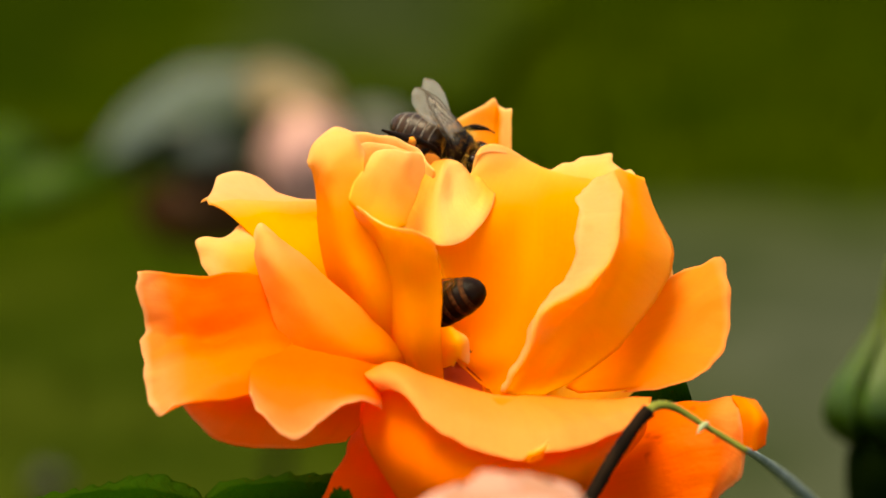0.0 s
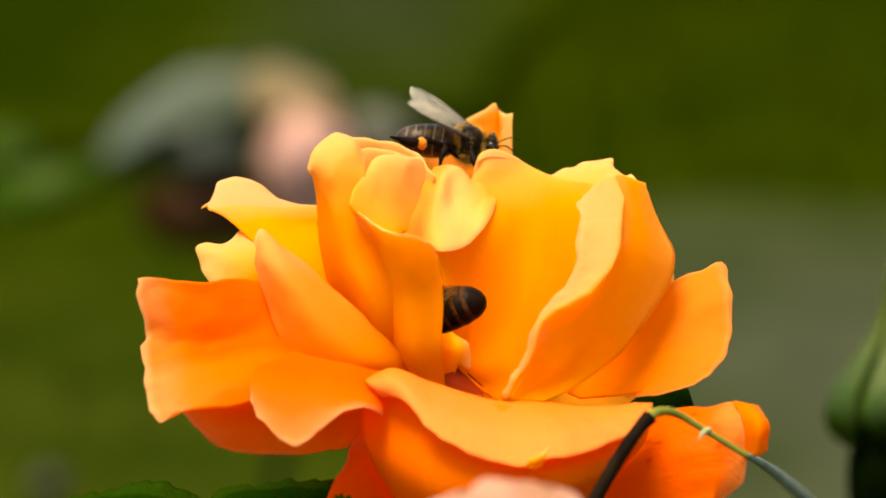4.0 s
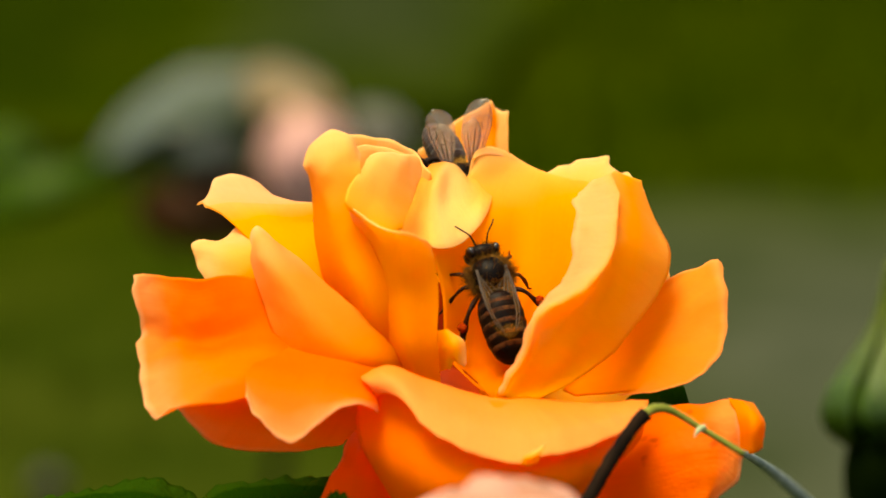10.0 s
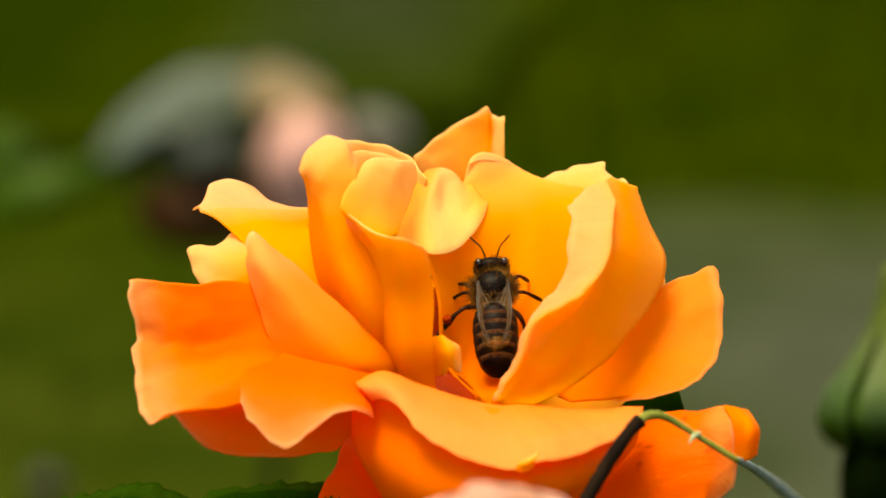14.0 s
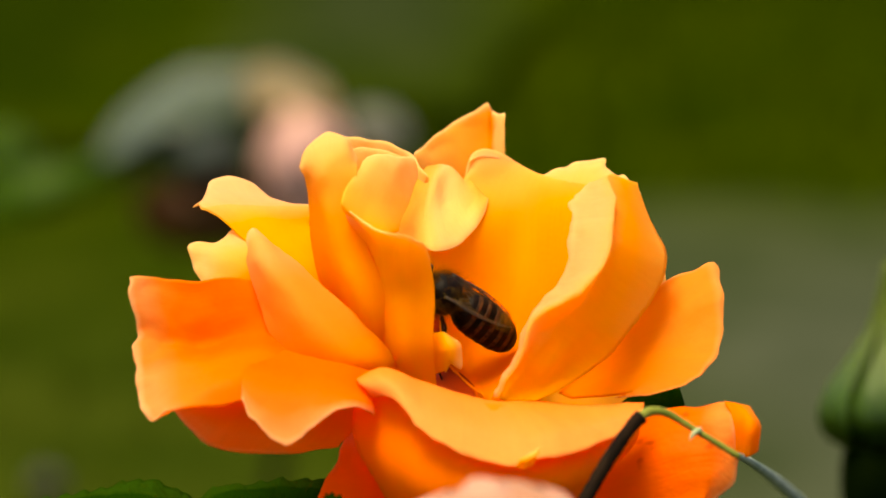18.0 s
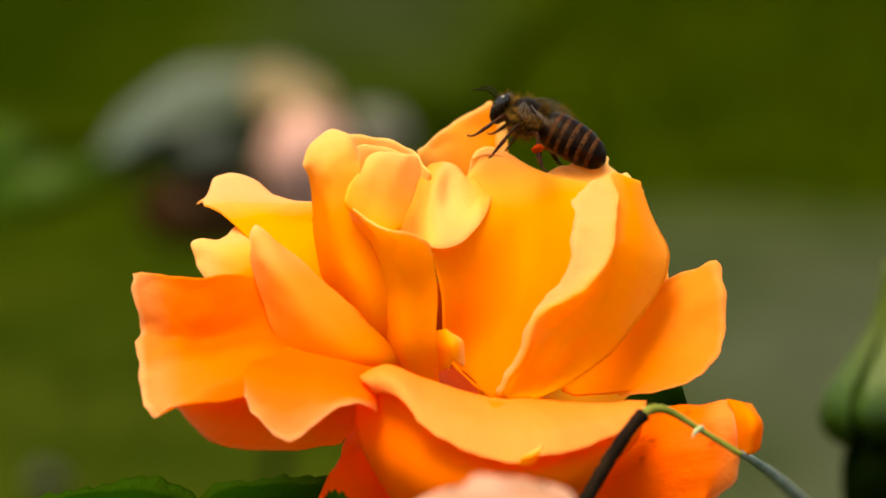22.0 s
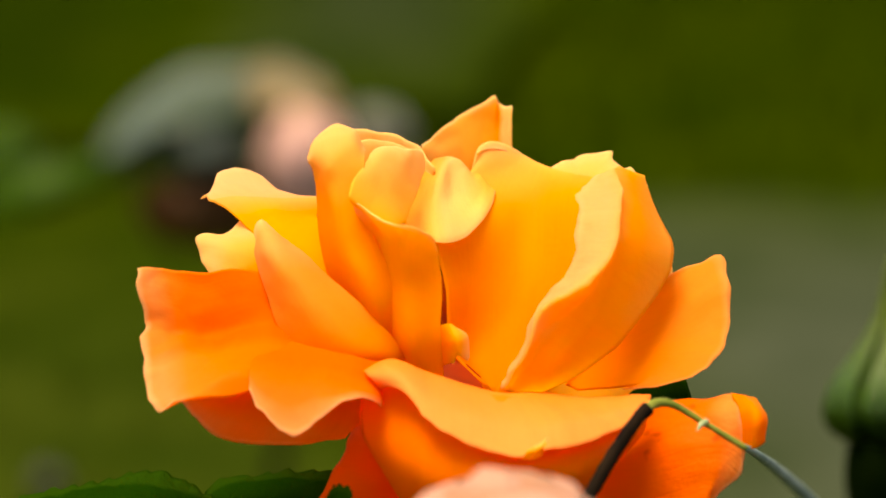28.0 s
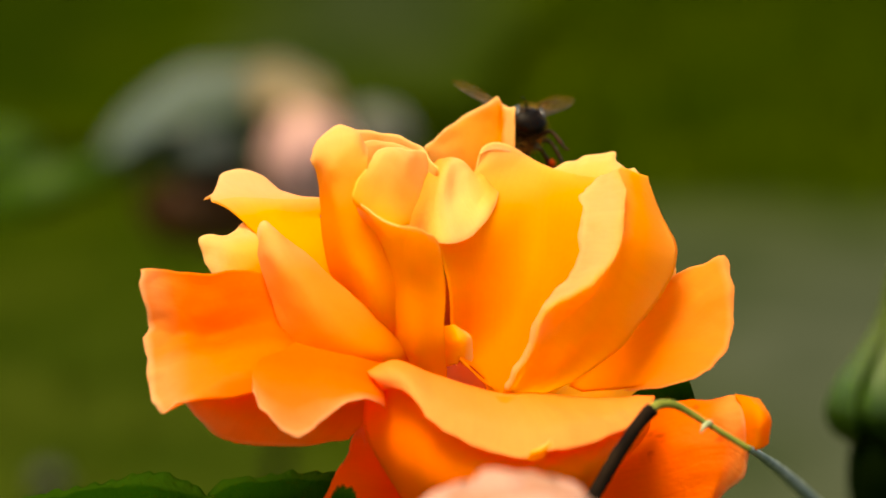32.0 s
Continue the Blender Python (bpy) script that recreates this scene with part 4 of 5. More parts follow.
far_leaf("petal", PINK, ((-85.3, 1608.0, 65.5), (-67.9, 1576.0, 69.8), (-50.0, 1608.0, 65.5)), ((-89.8, 1600.0, 49.0), (-67.1, 1552.0, 47.8), (-45.7, 1600.0, 49.0)), ((-87.7, 1600.0, 30.0), (-70.3, 1568.0, 24.2), (-52.5, 1600.0, 24.6)))
far_leaf("petal", PINK, ((-82.9, 1616.0, 30.3), (-68.7, 1600.0, 27.3), (-50.2, 1616.0, 30.3)), ((-79.9, 1608.0, 16.6), (-65.5, 1584.0, 13.7), (-50.0, 1608.0, 19.3)), ((-72.0, 1616.0, 5.7), (-63.3, 1600.0, 3.0), (-55.6, 1616.0, 5.7)))
far_leaf("petal", BEIGE, ((-93.1, 1600.0, 67.9), (-70.9, 1584.0, 70.1), (-52.5, 1600.0, 70.6)), ((-96.2, 1608.0, 84.5), (-76.9, 1600.0, 85.5), (-54.1, 1608.0, 79.1)), ((-95.9, 1632.0, 95.1), (-80.8, 1632.0, 95.9), (-61.6, 1632.0, 88.2)))
far_leaf("petal", DULL, ((-47.5, 1616.0, 52.1), (-33.6, 1600.0, 46.3), (-17.5, 1616.0, 49.4)), ((-47.5, 1616.0, 65.7), (-33.6, 1600.0, 63.9), (-16.1, 1616.0, 60.3)), ((-43.7, 1632.0, 73.1), (-34.0, 1628.0, 73.8), (-23.1, 1632.0, 70.4)))
far_leaf("leaf", GREY_LEAF, ((-166.2, 1600.0, 42.2), (-132.1, 1576.0, 60.4), (-98.5, 1600.0, 67.9)), ((-162.7, 1624.0, 60.5), (-132.0, 1616.0, 79.4), (-95.6, 1624.0, 82.4)), ((-153.5, 1648.0, 75.1), (-128.6, 1648.0, 91.7), (-99.5, 1648.0, 95.0)))
far_leaf("leaf", GREY_LEAF, ((-170.2, 1616.0, 38.5), (-149.9, 1600.0, 40.9), (-132.0, 1616.0, 43.9)), ((-169.5, 1624.0, 49.6), (-151.1, 1616.0, 54.8), (-129.8, 1624.0, 56.4)), ((-166.0, 1632.0, 58.0), (-149.6, 1632.0, 64.9), (-130.3, 1632.0, 64.9)))
far_leaf("leaf", SHADED_LEAF, ((-135.9, 1592.0, 56.9), (-116.1, 1576.0, 60.4), (-95.4, 1592.0, 60.9)), ((-132.6, 1584.0, 44.6), (-115.1, 1560.0, 45.4), (-92.4, 1584.0, 44.6)), ((-127.8, 1592.0, 36.7), (-110.7, 1576.0, 35.0), (-95.4, 1592.0, 36.7)))
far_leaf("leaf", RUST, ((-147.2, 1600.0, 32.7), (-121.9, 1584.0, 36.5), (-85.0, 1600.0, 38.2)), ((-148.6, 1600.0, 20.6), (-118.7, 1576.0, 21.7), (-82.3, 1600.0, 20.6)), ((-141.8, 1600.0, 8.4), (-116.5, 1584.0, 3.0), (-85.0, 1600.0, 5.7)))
far_leaf("leaf", FRESH, ((-223.0, 1600.0, 38.2), (-194.4, 1584.0, 43.2), (-158.0, 1600.0, 50.3)), ((-223.0, 1600.0, 26.0), (-190.9, 1576.0, 29.7), (-158.0, 1600.0, 40.9)), ((-223.0, 1600.0, 15.2), (-191.7, 1584.0, 19.1), (-160.8, 1600.0, 34.1)))
far_leaf("leaf", FRESH, ((-235.6, 1664.0, 56.1), (-217.2, 1648.0, 65.4), (-202.1, 1664.0, 57.5)), ((-235.6, 1664.0, 49.1), (-216.4, 1640.0, 50.0), (-199.4, 1664.0, 49.1)), ((-235.6, 1664.0, 42.2), (-217.2, 1648.0, 39.1), (-203.5, 1664.0, 43.6)))
tube("stem", [(-60.6, 1600.0, 30.0), (-77.5, 1616.0, -70.6), (-102.4, 1680.0, -297.9), (-122.3, 1840.0, -986.8)], [3.0, 3.2, 4.0, 6.0], TWIG, bush, "reddish-brown cane", 10, 30)


withered = thing("withered_rose", "faded brown withered rose head far behind", "rose", ROSE @ pose(0, 0, -0.007))
sheet("petal", surface((((-186.2, 1500.0, -105.2), (-177.9, 1480.0, -105.4), (-172.1, 1500.0, -105.2)), ((-187.3, 1490.0, -98.3), (-175.1, 1450.0, -96.2), (-169.4, 1490.0, -98.3)), ((-184.7, 1500.0, -92.9), (-177.9, 1480.0, -90.1), (-174.4, 1500.0, -92.9))), 14, 12, 0.6), FADED, withered)
tube("stem", [(-179.8, 1500.0, -105.2), (-179.4, 1510.0, -196.2), (-178.7, 1530.0, -799.1)], [2.0, 2.4, 4.0], TWIG, withered, "", 8, 20)

# ---- honey bees ----
# how the bee on the rim holds its legs: pair from the front, side
CLING = {(2, -1): ((0, 0, 0), (-2.4, 0, 0.8), (-5.2, 0, 0.9), (-7.4, 0, 0.1), (-9.0, 0, 0.1), (-10.4, 0, 0)),
         (1, -1): ((0, 0, 0), (-2.4, -0.8, 2.4), (-2.7, -2.1, 2.3), (-3.0, -2.9, 1.7), (-3.2, -3.8, 1.1)),
         (0, -1): ((0, 0, 0), (-0.7, -1.0, 1.7), (-0.4, -2.2, 1.3), (0.1, -2.9, 0.8), (0.6, -3.4, 0.4)),
         (1, 1): ((0, 0, 0), (-0.6, 1.0, 2.2), (0.2, 2.2, 2.3), (1.2, 3.8, 1.4), (2.0, 4.8, 0.4)),
         (2, 1): ((0, 0, 0), (-2.0, 0.5, -0.4), (-4.4, 0.7, -1.0), (-5.6, 0.6, -1.6), (-6.4, 0.5, -2.0))}


def bee(label, sooty, size):
    """Head towards +x, back up; the waist at the origin."""
    b = thing("honey_bee", label, "bee", group="honey bees on the rose")
    b.scale = (size, size, size)
    ab = [(-7.4, 0.2), (-7.1, 0.95), (-6.4, 1.52), (-5.1, 1.95), (-3.6, 2.1), (-2.2, 2.12), (-1.0, 1.9), (-0.35, 1.4), (0.0, 1.0)]
    xs = np.linspace(-7.4, 0, 40)
    rr = np.interp(xs, [q[0] for q in ab], [q[1] for q in ab])
    steps = 1 + 0.035 * (((xs + 7.4) / 1.18) % 1.0)
    abdomen = lathe("abdomen", list(zip(xs, rr * steps)), BROWN if sooty else DARK_SHELL, b, "dark glossy segmented abdomen", 32, (1.0, 0.92), -0.012)
    for i, x in enumerate((-5.9, -4.85, -3.75, -2.65, -1.6)):
        prof = [(x + d, float(np.interp(x + d, xs, rr)) * (1.035 + k)) for d, k in (((-0.11, -0.03), (-0.07, 0.0), (0.0, 0.005), (0.08, 0.0), (0.12, -0.03)) if sooty else ((-0.32, -0.035), (-0.22, -0.006), (0.0, 0.002), (0.16, -0.006), (0.24, -0.035)))]
        lathe("band", prof, GREY_BAND if sooty else BAND, abdomen, "thin grey hair band" if sooty else "thin tan hair band", 32, (1.0, 0.92), -0.012)
    broad = 1.16 if sooty else 1.0
    thorax = lathe("thorax", [(x, r * broad) for x, r in ((-0.35, 0.5), (0.0, 1.2), (0.6, 1.75), (1.5, 2.02), (2.4, 1.85), (3.1, 1.3), (3.45, 0.6))], SHELL, b, "dark round thorax under fur", 28, (1.0, 0.96))
    rng = np.random.default_rng(11)
    bare = math.radians(112 if sooty else 78)
    verts, faces = [], []
    for _ in range(6500):
        w, x = rng.uniform(0, 6.283), rng.uniform(-0.2, 3.3)
        r = float(np.interp(x, (-0.35, 0.6, 1.5, 2.4, 3.45), (0.5, 1.75, 2.0, 1.85, 0.6))) * broad
        if math.sin(w) < -0.2 and rng.uniform() < 0.7:
            continue
        if math.cos(w - bare) > (0.3 if sooty else 0.66) and 0.6 < x < 2.9 and rng.uniform() < 0.93:
            continue
        d = Vector(((x - 1.5) * 0.35, math.cos(w), math.sin(w))).normalized()
        p = Vector((x, math.cos(w) * r, math.sin(w) * r * 0.96))
        tip = p + (d + Vector(rng.normal(0, 0.35, 3))) * rng.uniform(0.4, 0.95)
        sd = d.orthogonal().normalized() * 0.021
        k = len(verts)
        verts += [(p + sd) * 0.001, (p - sd) * 0.001, tip * 0.001]
        faces.append((k, k + 1, k + 2))
    for _ in range(900):
        w, x = rng.uniform(0, 6.283), rng.choice((rng.uniform(-1.6, -0.4), rng.uniform(3.5, 5.0)))
        r = float(np.interp(x, (-1.6, -0.4, 3.5, 4.4, 5.1), (1.95, 1.0, 1.2, 1.7, 0.5)))
        d = Vector((-0.6 if x < 0 else 0.2, math.cos(w), math.sin(w))).normalized()
        p = Vector((x, math.cos(w) * r, math.sin(w) * r * 0.9))
        tip = p + (d + Vector(rng.normal(0, 0.3, 3))) * rng.uniform(0.2, 0.5)
        sd = d.orthogonal().normalized() * 0.022
        k = len(verts)
        verts += [(p + sd) * 0.001, (p - sd) * 0.001, tip * 0.001]
        faces.append((k, k + 1, k + 2))
    mesh_ob("fur", verts, faces, FUR if sooty else DARK_FUR, thorax, "tan fuzzy hair", smooth=False)
    head = lathe("head", [(3.3, 0.4), (3.45, 1.25), (3.85, 1.75), (4.4, 1.78), (4.85, 1.3), (5.1, 0.5)], SHELL, b, "dark head", 24, (1.0, 0.9), -0.02)
    for s in (-1, 1):
        eye = lathe("eye", [(-0.62, 0.1), (-0.5, 0.55), (-0.2, 0.85), (0.2, 0.85), (0.5, 0.55), (0.62, 0.1)], EYE, head, "glossy black compound eye", 16, (0.55, 1.2))
        eye.matrix_basis = Matrix.Translation((0.00415, s * 0.00122, 0.0003)) @ pose(0, 0, 0, 0, 0, s * 12)
        tube("antenna", [(4.8, s * 0.5, 0.4), (5.8, s * 0.9, 0.9), (6.6, s * 1.5, 0.8), (7.3, s * 1.9, 0.4)], [0.09, 0.07, 0.08, 0.07], LIMB, head, "", 6, 14)
    legs = []
    for i, (x, reach, fore, drop) in enumerate(((2.6, 3.6, 2.8, 2.6), (1.5, 4.2, 0.3, 3.0), (0.5, 4.0, -3.8, 1.8)) if sooty else ((2.6, 2.6, 2.2, 2.6), (1.5, 3.3, 0.2, 3.0), (0.5, 3.2, -3.6, 1.8))):
        for s in (-1, 1):
            pts = [(0, 0, 0), (fore * 0.3, s * reach * 0.5, 0.6), (fore * 0.7, s * reach * 0.85, -drop * 0.45), (fore * 1.0, s * reach, -drop * 0.9), (fore * 1.25, s * reach * 1.12, -drop)]
            if sooty:
                pts = CLING.get((i, s), pts)
            if sooty:
                rad = [0.24, 0.42, 0.34, 0.66, 0.6, 0.26, 0.14] if s < 0 and i == 2 else [0.24, 0.38, 0.3, 0.46, 0.4, 0.24, 0.14] if s < 0 else [0.2, 0.3, 0.26, 0.42, 0.3, 0.12, 0.07]
            else:
                rad = [0.18, 0.24, 0.15, 0.22, 0.13, 0.09, 0.07] if i < 2 else [0.18, 0.28, 0.18, 0.36, 0.24, 0.13, 0.09]
            leg = tube("leg", pts, rad, LIMB if sooty else RED_LIMB, b, "dark jointed leg", 8, 22, 0.25)
            leg.matrix_basis = pose(x * 0.001, s * 0.0012, -0.0013)
            legs.append(leg)
            if i == 2:
                ball = lathe("pollen_load", [(q * (1.0 if sooty else 0.75), r * (1.0 if sooty else 0.72)) for q, r in ((-0.8, 0.1), (-0.6, 0.42), (-0.2, 0.64), (0.3, 0.6), (0.7, 0.36), (0.85, 0.1))], POLLEN if sooty else RED_POLLEN, leg, "packed orange pollen ball" if sooty else "packed red-orange pollen ball", 14)
                at = Vector((-6.2, -0.35, 0.55)) if sooty and s < 0 else Vector((-3.8, 0.9, -0.9)) if sooty else Vector((fore * 0.62, s * (reach * 0.8 + 0.25), -drop * 0.25))
                ball.matrix_basis = Matrix.Translation(at * 0.001) @ pose(0, 0, 0, 0, 50, 0)
    wings = []
    for s in (-1, 1):
        for nm, length, width, x in (("forewing", 8.8 if sooty else 7.6, 3.6 if sooty else 2.8, 1.9), ("hindwing", 6.0 if sooty else 5.4, 2.4 if sooty else 2.1, 1.2)):
            n, k = 30, 11
            grid = np.zeros((n, k, 3))
            for r in range(n):
                v = math.sin(math.pi / 2 * r / (n - 1))
                past = max(0.0, v - 0.72) / 0.28
                tip = math.sqrt(max(0.004, 1 - past * past))
                lead = 0.25 * math.sin(v * math.pi) - 0.4 * width * (1 - tip)
                wd = width * (0.16 + 0.84 * math.sin(math.pi / 2 * min(v / 0.72, 1)) ** 1.3) * tip
                ragged = 0.3 * noise.noise(Vector((v * 11, s * 2.0, length))) if v > 0.7 else 0
                for c in range(k):
                    q = c / (k - 1)
                    torn = 0.13 * length * max(0.0, v - 0.55) / 0.45 * math.exp(-((q - 0.5) / 0.2) ** 2) if sooty and s < 0 and nm == "forewing" else 0.0
                    grid[r, c] = (torn - v * length - (0.5 * noise.noise(Vector((q * 4.5, s * 3.1, length))) * max(0, v - 0.6) / 0.4), s * (lead - q * wd) + s * 0.2 + ragged * q, 0.12 * math.sin(q * 9 + v * 4) * v - 0.25 * q)
            wg = sheet(nm, grid * 0.001, PALE_WING if sooty else AMBER_WING, b, "clear membranous wing with brown veins", 0.00003)
            wg.matrix_basis = pose(x * 0.001, s * 0.0013, 0.0015)
            def on(v, q):
                return grid[int(round(math.asin(min(v, 1.0)) * 2 / math.pi * (n - 1))), int(round(q * (k - 1)))] + np.array((0, 0, 0.02))

            for q, end in ((0.0, 0.97), (0.1, 0.9), (0.3, 0.78), (0.5, 0.72), (0.8, 0.55)):
                tube("vein", [on(v * end, q) for v in (0, 0.25, 0.5, 0.75, 1)], [0.075, 0.055, 0.04, 0.025], VEIN, wg, "", 5, 14)
            for v, qa, qb in ((0.45, 0.0, 0.5), (0.62, 0.2, 0.7), (0.75, 0.0, 0.5)):
                tube("vein", [on(v, qa), on(v + 0.05, (qa + qb) / 2), on(v, qb)], [0.034, 0.028], VEIN, wg, "", 5, 6)
            wings.append((wg, s, x))
    return b, legs, wings


bee_a, legs_a, wings_a = bee("dark honey bee with pale wings and orange pollen loads", True, 0.87)
bee_b, legs_b, wings_b = bee("brown banded honey bee with reddish pollen loads", False, 1.04)

CRAWL_A = [
    (0, (3.4, 13.2, 9.6), (-5.2, 15.7, 13.9), (0.25, -0.75, 0.65)),
    (1, (3.2, 13.0, 11.4), (-5.5, 14.5, 13.0), (0.10, -0.66, 0.74)),
    (2, (3.9, 13.7, 11.6), (-5.8, 14.7, 11.6), (0.06, -0.64, 0.75)),
    (3, (4.3, 14.2, 11.4), (-5.1, 14.7, 11.9), (0.12, -0.58, 0.78)),
    (6, (4.7, 14.7, 11.4), (-5.3, 15.2, 13.3), (0.20, -0.35, 0.88)),
    (7, (3.5, 14.2, 10.8), (-6.2, 15.7, 12.6), (0.20, -0.50, 0.82)),
    (7.5, (4.1, 14.7, 12.0), (-6.1, 14.7, 11.6), (0.05, -0.58, 0.80)),
    (8, (2.7, 13.7, 10.4), (-5.6, 15.7, 11.8), (0.15, -0.75, 0.70)),
    (8.5, (2.3, 13.2, 9.7), (-5.6, 15.7, 11.6), (0.20, -0.85, 0.66)),
    (9, (2.4, 13.7, 8.7), (-4.3, 17.2, 12.5), (0.35, -0.85, 0.60)),
    (9.5, (2.2, 12.2, 7.8), (-3.1, 16.7, 12.3), (0.25, -0.72, 0.62)),
    (10, (2.0, 12.0, 7.7), (-0.8, 16.0, 13.6), (0.12, -0.72, 0.62)),
    (10.5, (1.1, 13.0, 6.1), (0.1, 16.5, 12.6), (0.20, -0.78, 0.45)),
    (11, (0.9, 13.5, 4.1), (1.3, 15.0, 11.6), (0.40, -0.85, 0.20)),
    (11.5, (0.9, 14.0, 3.5), (1.5, 14.5, 11.0), (0.20, -0.95, 0.10)),
    (12, (1.5, 15.0, 2.3), (2.4, 15.0, 10.5), (0.10, -0.95, 0.10)),
    (13, (2.1, 16.0, 1.6), (2.7, 15.5, 10.0), (0.00, -1.00, 0.10)),
    (14, (2.2, 17.0, -1.1), (2.6, 16.5, 6.5), (0.00, -1.00, 0.10)),
    (16.5, (2.0, 18.0, -3.5), (2.3, 17.5, 4.1), (0.00, -1.00, 0.10)),
    (32, (1.2, 18.0, -4.5), (1.5, 17.5, 3.1), (0.00, -1.00, 0.10)),
]
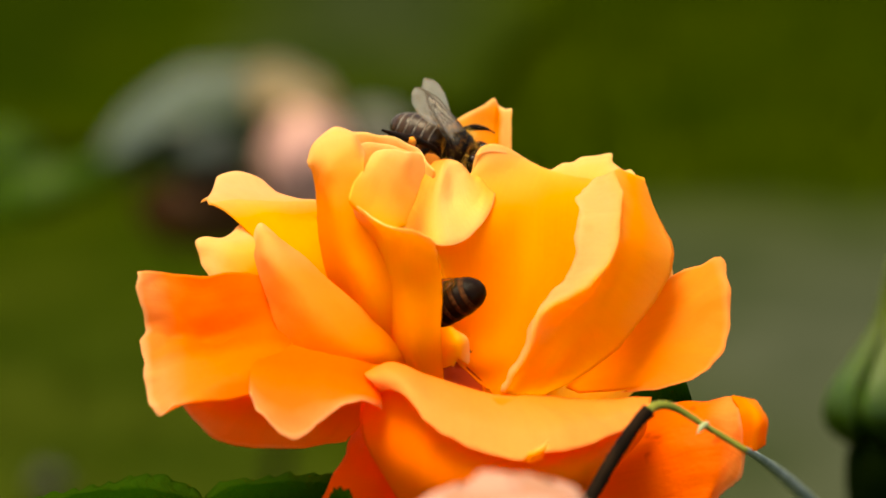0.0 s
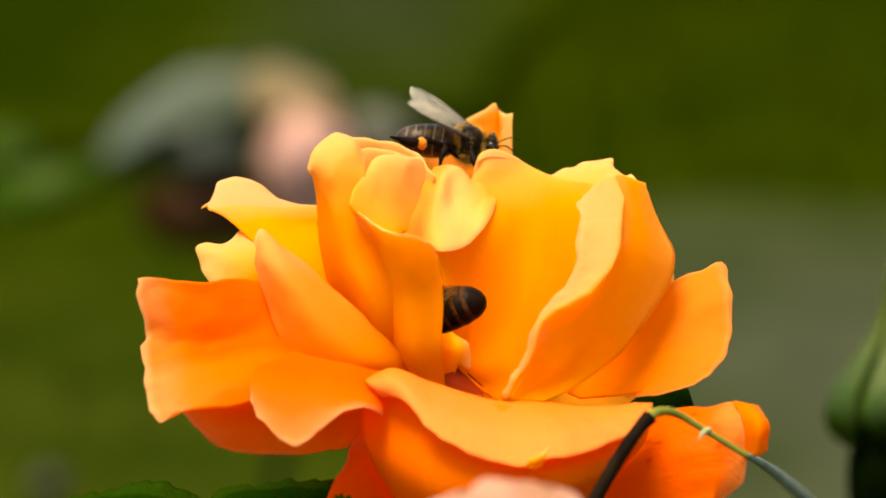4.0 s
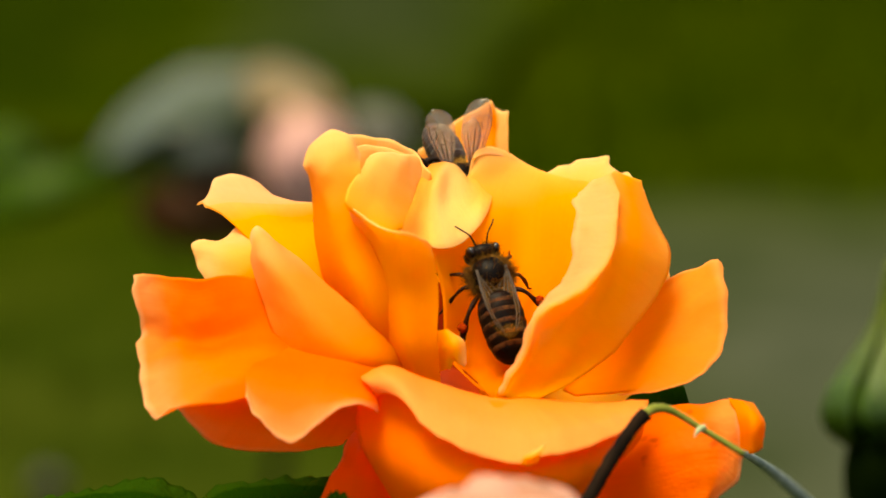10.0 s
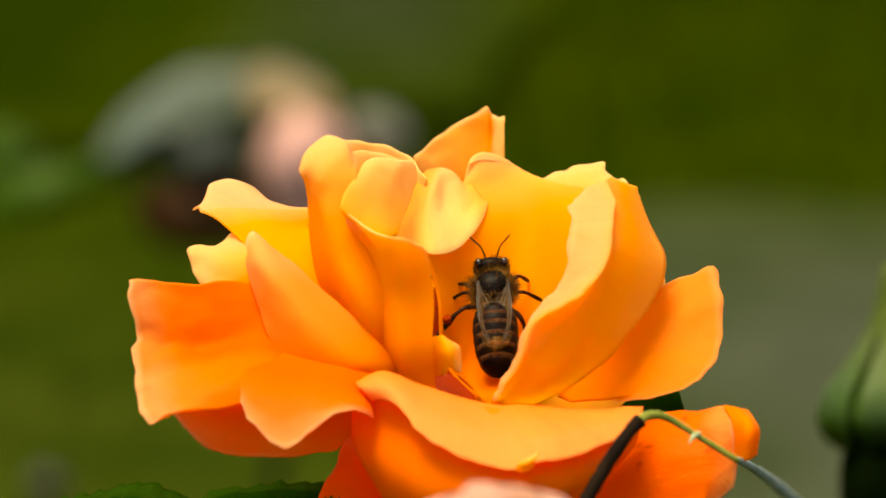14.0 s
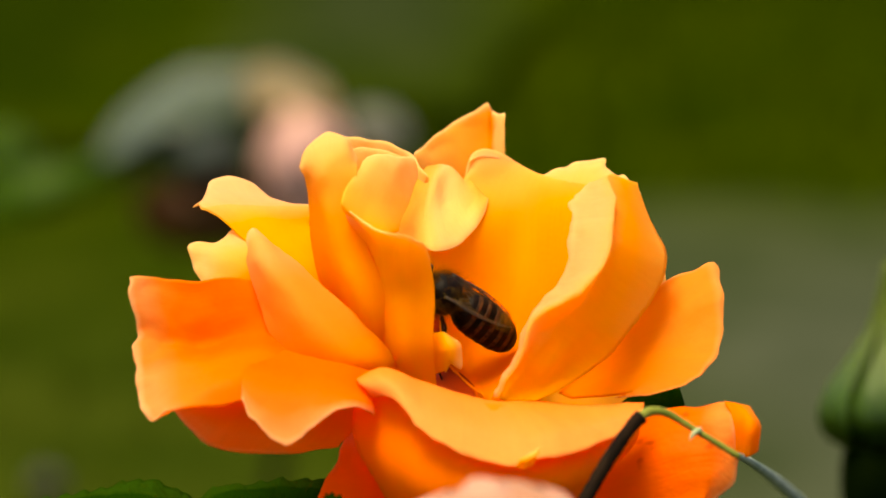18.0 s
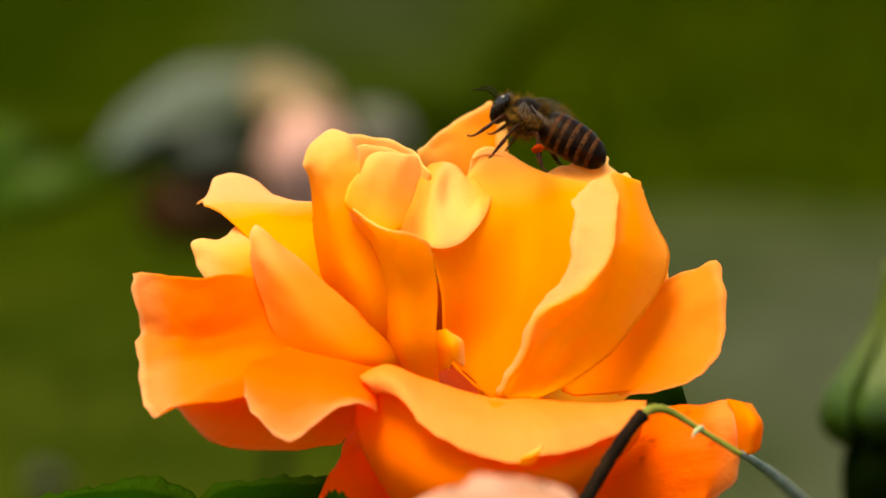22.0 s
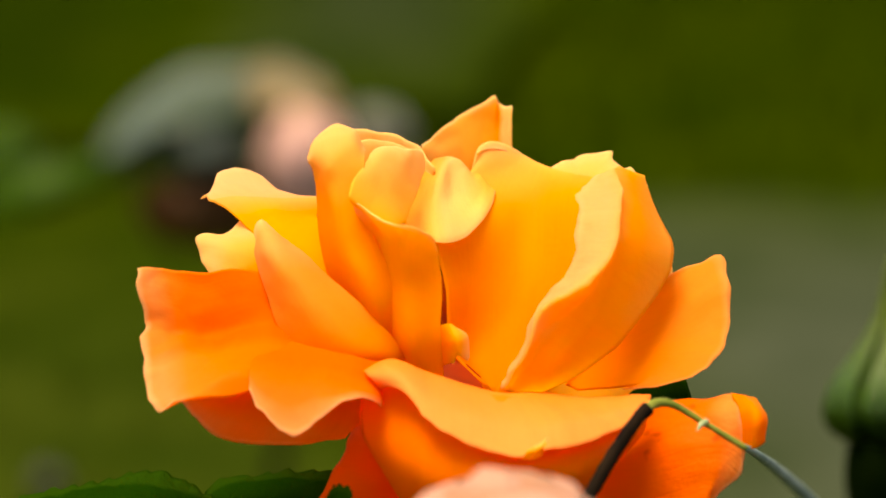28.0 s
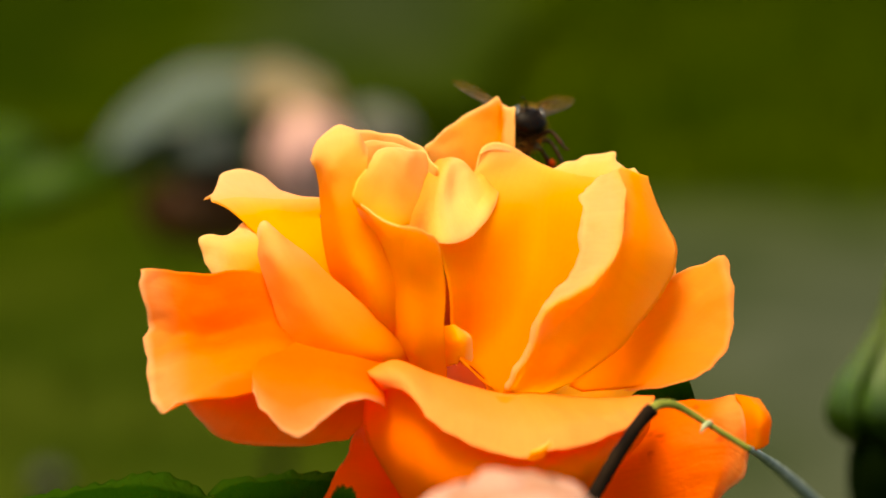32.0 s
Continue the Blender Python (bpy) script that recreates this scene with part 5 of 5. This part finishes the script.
CRAWL_B = [
    (0, (-5.6, -1.0, -8.4), (3.6, -6.0, -3.0), (0.10, -0.60, 0.80)),
    (1, (-5.4, -1.0, -8.5), (3.0, -6.0, -3.1), (0.10, -0.60, 0.80)),
    (2, (-5.8, -1.0, -8.1), (3.4, -6.0, -2.8), (0.10, -0.60, 0.80)),
    (3, (-5.6, -1.0, -9.0), (3.2, -6.0, -3.6), (0.10, -0.65, 0.75)),
    (6, (-7.9, -3.0, -3.2), (4.1, -5.5, -4.5), (0.00, -0.60, 0.80)),
    (7, (-8.2, -3.0, -3.2), (3.7, -5.5, -5.0), (0.10, -0.60, 0.80)),
    (7.5, (-7.7, -3.0, -4.0), (3.5, -6.0, -2.2), (0.10, -0.60, 0.80)),
    (8, (-3.7, -4.0, -1.2), (7.8, -5.0, -7.8), (0.30, -0.85, 0.50)),
    (8.5, (-3.1, -4.0, -1.4), (8.6, -5.0, -8.3), (0.30, -0.85, 0.50)),
    (9, (-0.2, -4.0, 0.8), (7.5, -5.0, -8.8), (0.30, -0.90, 0.30)),
    (9.5, (1.5, -3.5, -0.9), (8.1, -6.0, -9.6), (0.30, -0.90, 0.30)),
    (10, (4.2, 0.0, 0.3), (7.4, -5.0, -10.4), (0.20, -0.97, 0.10)),
    (10.5, (4.5, 1.0, 0.6), (7.7, -5.0, -9.9), (0.20, -0.97, 0.10)),
    (11, (3.9, 1.0, 0.4), (8.0, -5.0, -9.9), (0.20, -0.97, 0.10)),
    (12, (4.6, 1.0, 0.1), (7.3, -5.0, -10.2), (0.20, -0.97, 0.10)),
    (13, (6.4, 1.0, 0.0), (6.2, -5.0, -11.1), (0.05, -0.98, 0.10)),
    (14, (5.6, 1.0, -0.4), (6.2, -5.0, -11.1), (0.00, -0.98, 0.10)),
    (14.5, (4.5, 0.0, -1.5), (5.8, -6.0, -11.1), (-0.10, -0.98, 0.10)),
    (16.5, (-1.0, -7.0, -3.0), (6.5, -1.0, -10.5), (0.10, -0.75, 0.60)),
    (17, (-1.3, -8.0, -3.3), (7.3, -1.0, -9.6), (0.20, -0.70, 0.65)),
    (17.5, (-1.7, -8.0, -4.1), (8.0, -1.0, -8.1), (0.10, -0.65, 0.75)),
    (18, (-1.4, -6.0, -2.3), (8.1, -2.0, -8.4), (0.20, -0.75, 0.60)),
    (18.5, (1.8, -3.0, 1.3), (8.1, -5.0, -9.0), (0.20, -0.95, 0.30)),
    (19, (2.6, -0.5, 4.7), (7.4, -4.0, -8.0), (0.20, -0.97, 0.15)),
    (19.5, (3.0, 1.0, 6.8), (5.9, -3.0, -6.0), (0.15, -0.98, 0.10)),
    (20, (8.4, 3.0, 6.7), (5.4, -2.0, -6.3), (0.00, -0.98, 0.10)),
    (20.5, (10.9, 4.0, 8.7), (4.7, 0.0, -2.4), (-0.10, -0.95, 0.20)),
    (21, (12.6, 4.0, 12.0), (4.5, 0.0, 2.2), (-0.20, -0.90, 0.40)),
    (21.3, (12.0, 5.0, 13.3), (5.7, 0.0, 4.4), (-0.30, -0.75, 0.55)),
    (21.5, (4.1, 9.0, 13.8), (13.2, 7.0, 8.8), (0.10, -0.45, 0.85)),
    (21.8, (5.9, 12.0, 14.5), (17.0, 9.0, 10.0), (0.30, -0.25, 0.90)),
    (22, (7.1, 12.0, 14.9), (17.2, 10.0, 10.0), (0.35, -0.20, 0.90)),
    (22.3, (7.1, 13.0, 15.0), (19.6, 12.0, 10.1), (0.30, -0.15, 0.95)),
    (22.6, (4.8, 30.5, 14.9), (13.6, 25.5, 9.6), (0.45, -0.10, 0.90)),
    (23, (3.5, 30.5, 15.2), (16.4, 27.5, 10.3), (0.35, -0.10, 0.93)),
    (23.5, (3.8, 30.5, 14.9), (17.0, 27.5, 10.5), (0.30, -0.10, 0.95)),
    (24, (4.7, 30.5, 15.2), (18.0, 27.5, 10.5), (0.32, -0.05, 0.95)),
    (24.5, (4.8, 30.5, 15.3), (18.1, 27.5, 10.5), (0.32, -0.05, 0.95)),
    (25, (3.8, 30.5, 15.7), (16.9, 27.5, 10.8), (0.32, -0.05, 0.95)),
    (25.5, (1.7, 31.5, 14.8), (14.9, 28.5, 10.0), (0.32, -0.05, 0.95)),
    (26.5, (2.7, 30.0, 10.4), (6.4, 40.0, 8.9), (0.10, 0.20, 0.95)),
    (27.5, (4.1, 31.0, 9.6), (4.4, 41.0, 8.0), (0.00, 0.30, 0.95)),
    (28, (3.7, 31.0, 9.9), (4.2, 41.0, 8.1), (0.00, 0.30, 0.95)),
    (28.5, (0.3, 31.0, 12.8), (2.5, 41.0, 9.9), (-0.10, 0.30, 0.95)),
    (29, (2.7, 31.0, 13.9), (3.9, 41.0, 10.1), (0.00, 0.30, 0.95)),
    (29.4, (6.8, 25.0, 14.7), (5.6, 31.0, 9.8), (0.20, -0.60, 0.50)),
    (29.6, (7.2, 25.0, 15.9), (6.1, 30.0, 9.2), (0.30, -0.80, 0.30)),
    (29.8, (7.6, 25.0, 15.5), (6.2, 30.0, 9.1), (0.30, -0.80, 0.30)),
    (30, (7.7, 31.0, 11.6), (5.9, 41.0, 9.1), (0.10, 0.30, 0.95)),
    (30.4, (7.9, 31.0, 9.8), (5.8, 41.0, 7.2), (0.10, 0.30, 0.95)),
    (30.8, (7.7, 31.0, 10.4), (5.8, 41.0, 8.0), (0.10, 0.30, 0.95)),
    (31, (8.6, 31.0, 10.8), (6.1, 40.0, 8.3), (0.10, 0.30, 0.95)),
    (31.4, (9.1, 31.0, 10.7), (6.2, 40.0, 8.2), (0.10, 0.30, 0.95)),
    (31.6, (8.3, 31.0, 11.0), (5.7, 40.0, 8.5), (0.10, 0.30, 0.95)),
    (32, (8.1, 30.0, 12.8), (5.3, 38.0, 8.4), (0.10, 0.10, 0.95)),
]
# wings: seconds, sweep out from the body, lift, twist (degrees)
WINGS_A = [(0, -8, 40, 0), (1, 18, 30, -6), (2, 20, 30, -6), (3, 12, 30, 0), (6, 12, 26, 5), (7, 6, 28, 0), (7.5, 8, 14, -4), (8, 20, 28, -4),
           (8.5, 16, 32, -4), (9, 26, 42, 0), (9.5, 24, 54, 0), (10, 22, 60, 0), (10.5, 12, 58, 0), (11, 20, 40, 0), (11.4, 60, 10, 0), (12, 95, 0, 0), (32, 95, 0, 0)]
WINGS_B = [(0, -4, 2, 0), (8.5, -4, 2, 0), (9, 0, 3, 0), (10, -4, 2, 0), (18.5, -4, 3, 0), (19, 42, 10, 0), (19.5, 34, 16, 0), (20, 22, 10, 0), (20.5, 0, 4, 0), (21, 50, 20, 0)]
WINGS_B += [(21.1 + k / 30, 80, (60, -10)[k % 2], 0) for k in range(39)]
WINGS_B += [(22.45, 70, 50, 0), (22.6, 26, 40, 10), (23, 16, 34, 10), (23.6, 10, 50, 14), (24, 8, 60, 16), (24.5, 10, 54, 14), (25, 14, 42, 10), (25.5, 16, 38, 10),
            (26.5, 0, 4, 0), (28, 0, 4, 0), (29.0, 4, 4, 0), (29.2, 60, -5, 0)]
WINGS_B += [(29.4 + k / 30, 80, (55, -5)[k % 2], 0) for k in range(25)]
WINGS_B += [(30.4, 20, 10, 0), (31, 20, 20, 0), (31.6, 20, 20, 0)]
WINGS_B += [(31.7 + k / 30, (50, 80)[k % 2], (58, 0)[k % 2], 0) for k in range(7)] + [(31.94, 50, 56, 0), (32, 48, 60, 0)]


def perch(head, tail, up, size):
    """The pose of a bee whose head and tail lie there, its back towards up."""
    h, t = Vector(head) * 0.001, Vector(tail) * 0.001
    x = (h - t).normalized()
    z = Vector(up)
    z = (z - x * z.dot(x)).normalized()
    y = z.cross(x)
    m = Matrix((x, y, z)).transposed().to_4x4()
    m.translation = t + x * 0.0074 * size
    return ROSE @ m


FOOTHOLD = ROSE @ (Vector((-7.3, 7.0, 12.9)) * 0.001)


def reach_out(m, joint):
    """The turn of the hind leg of a bee at m that stretches it back onto the petal's rim."""
    aim = (m @ Matrix.Scale(0.87, 4)).inverted() @ FOOTHOLD - joint
    return Matrix.Translation(joint) @ Vector((-1, 0, 0)).rotation_difference(aim).to_matrix().to_4x4()


def motions():
    for b, legs, wings, rows, beat, size in ((bee_a, legs_a, wings_a, CRAWL_A, WINGS_A, 0.87), (bee_b, legs_b, wings_b, CRAWL_B, WINGS_B, 1.04)):
        walk(b, [(t, perch(h, q, u, size)) for t, h, q, u in rows])
        for i, leg in enumerate(legs):
            at = leg.matrix_basis.copy()
            if size < 0.9 and i == 4:
                walk(leg, [(t, reach_out(perch(h, q, u, size), at.translation) if t < 10.3 else at @ pose(0, 0, 0, 0, 0, -25)) for t, h, q, u in rows])
                continue
            if size < 0.9 and i == 3:
                walk(leg, [(t, at @ pose(0, 0, 0, turn, 0, 0)) for t, turn in ((0, 0), (0.4, 0), (0.8, -85), (3.2, -85), (5.0, -10), (32, 0))])
                continue
            rng = random.Random(size * 100 + i)
            far = 0.25 if size < 0.9 and i in (0, 2) else 1.0
            walk(leg, [(k * 0.5, at @ pose(0, 0, 0, far * rng.uniform(-14, 14), far * rng.uniform(-10, 10), far * rng.uniform(-18, 18))) for k in range(65)])
        for wg, s, x in wings:
            lag = 0.72 if x < 1.5 else 1.0
            walk(wg, [(t, pose(x * 0.001, s * 0.0013, 0.0015) @ pose(0, 0, 0, 0, lift, 0) @ pose(0, 0, 0, s * twist, 0, -s * sweep * lag)) for t, sweep, lift, twist in beat])


motions()
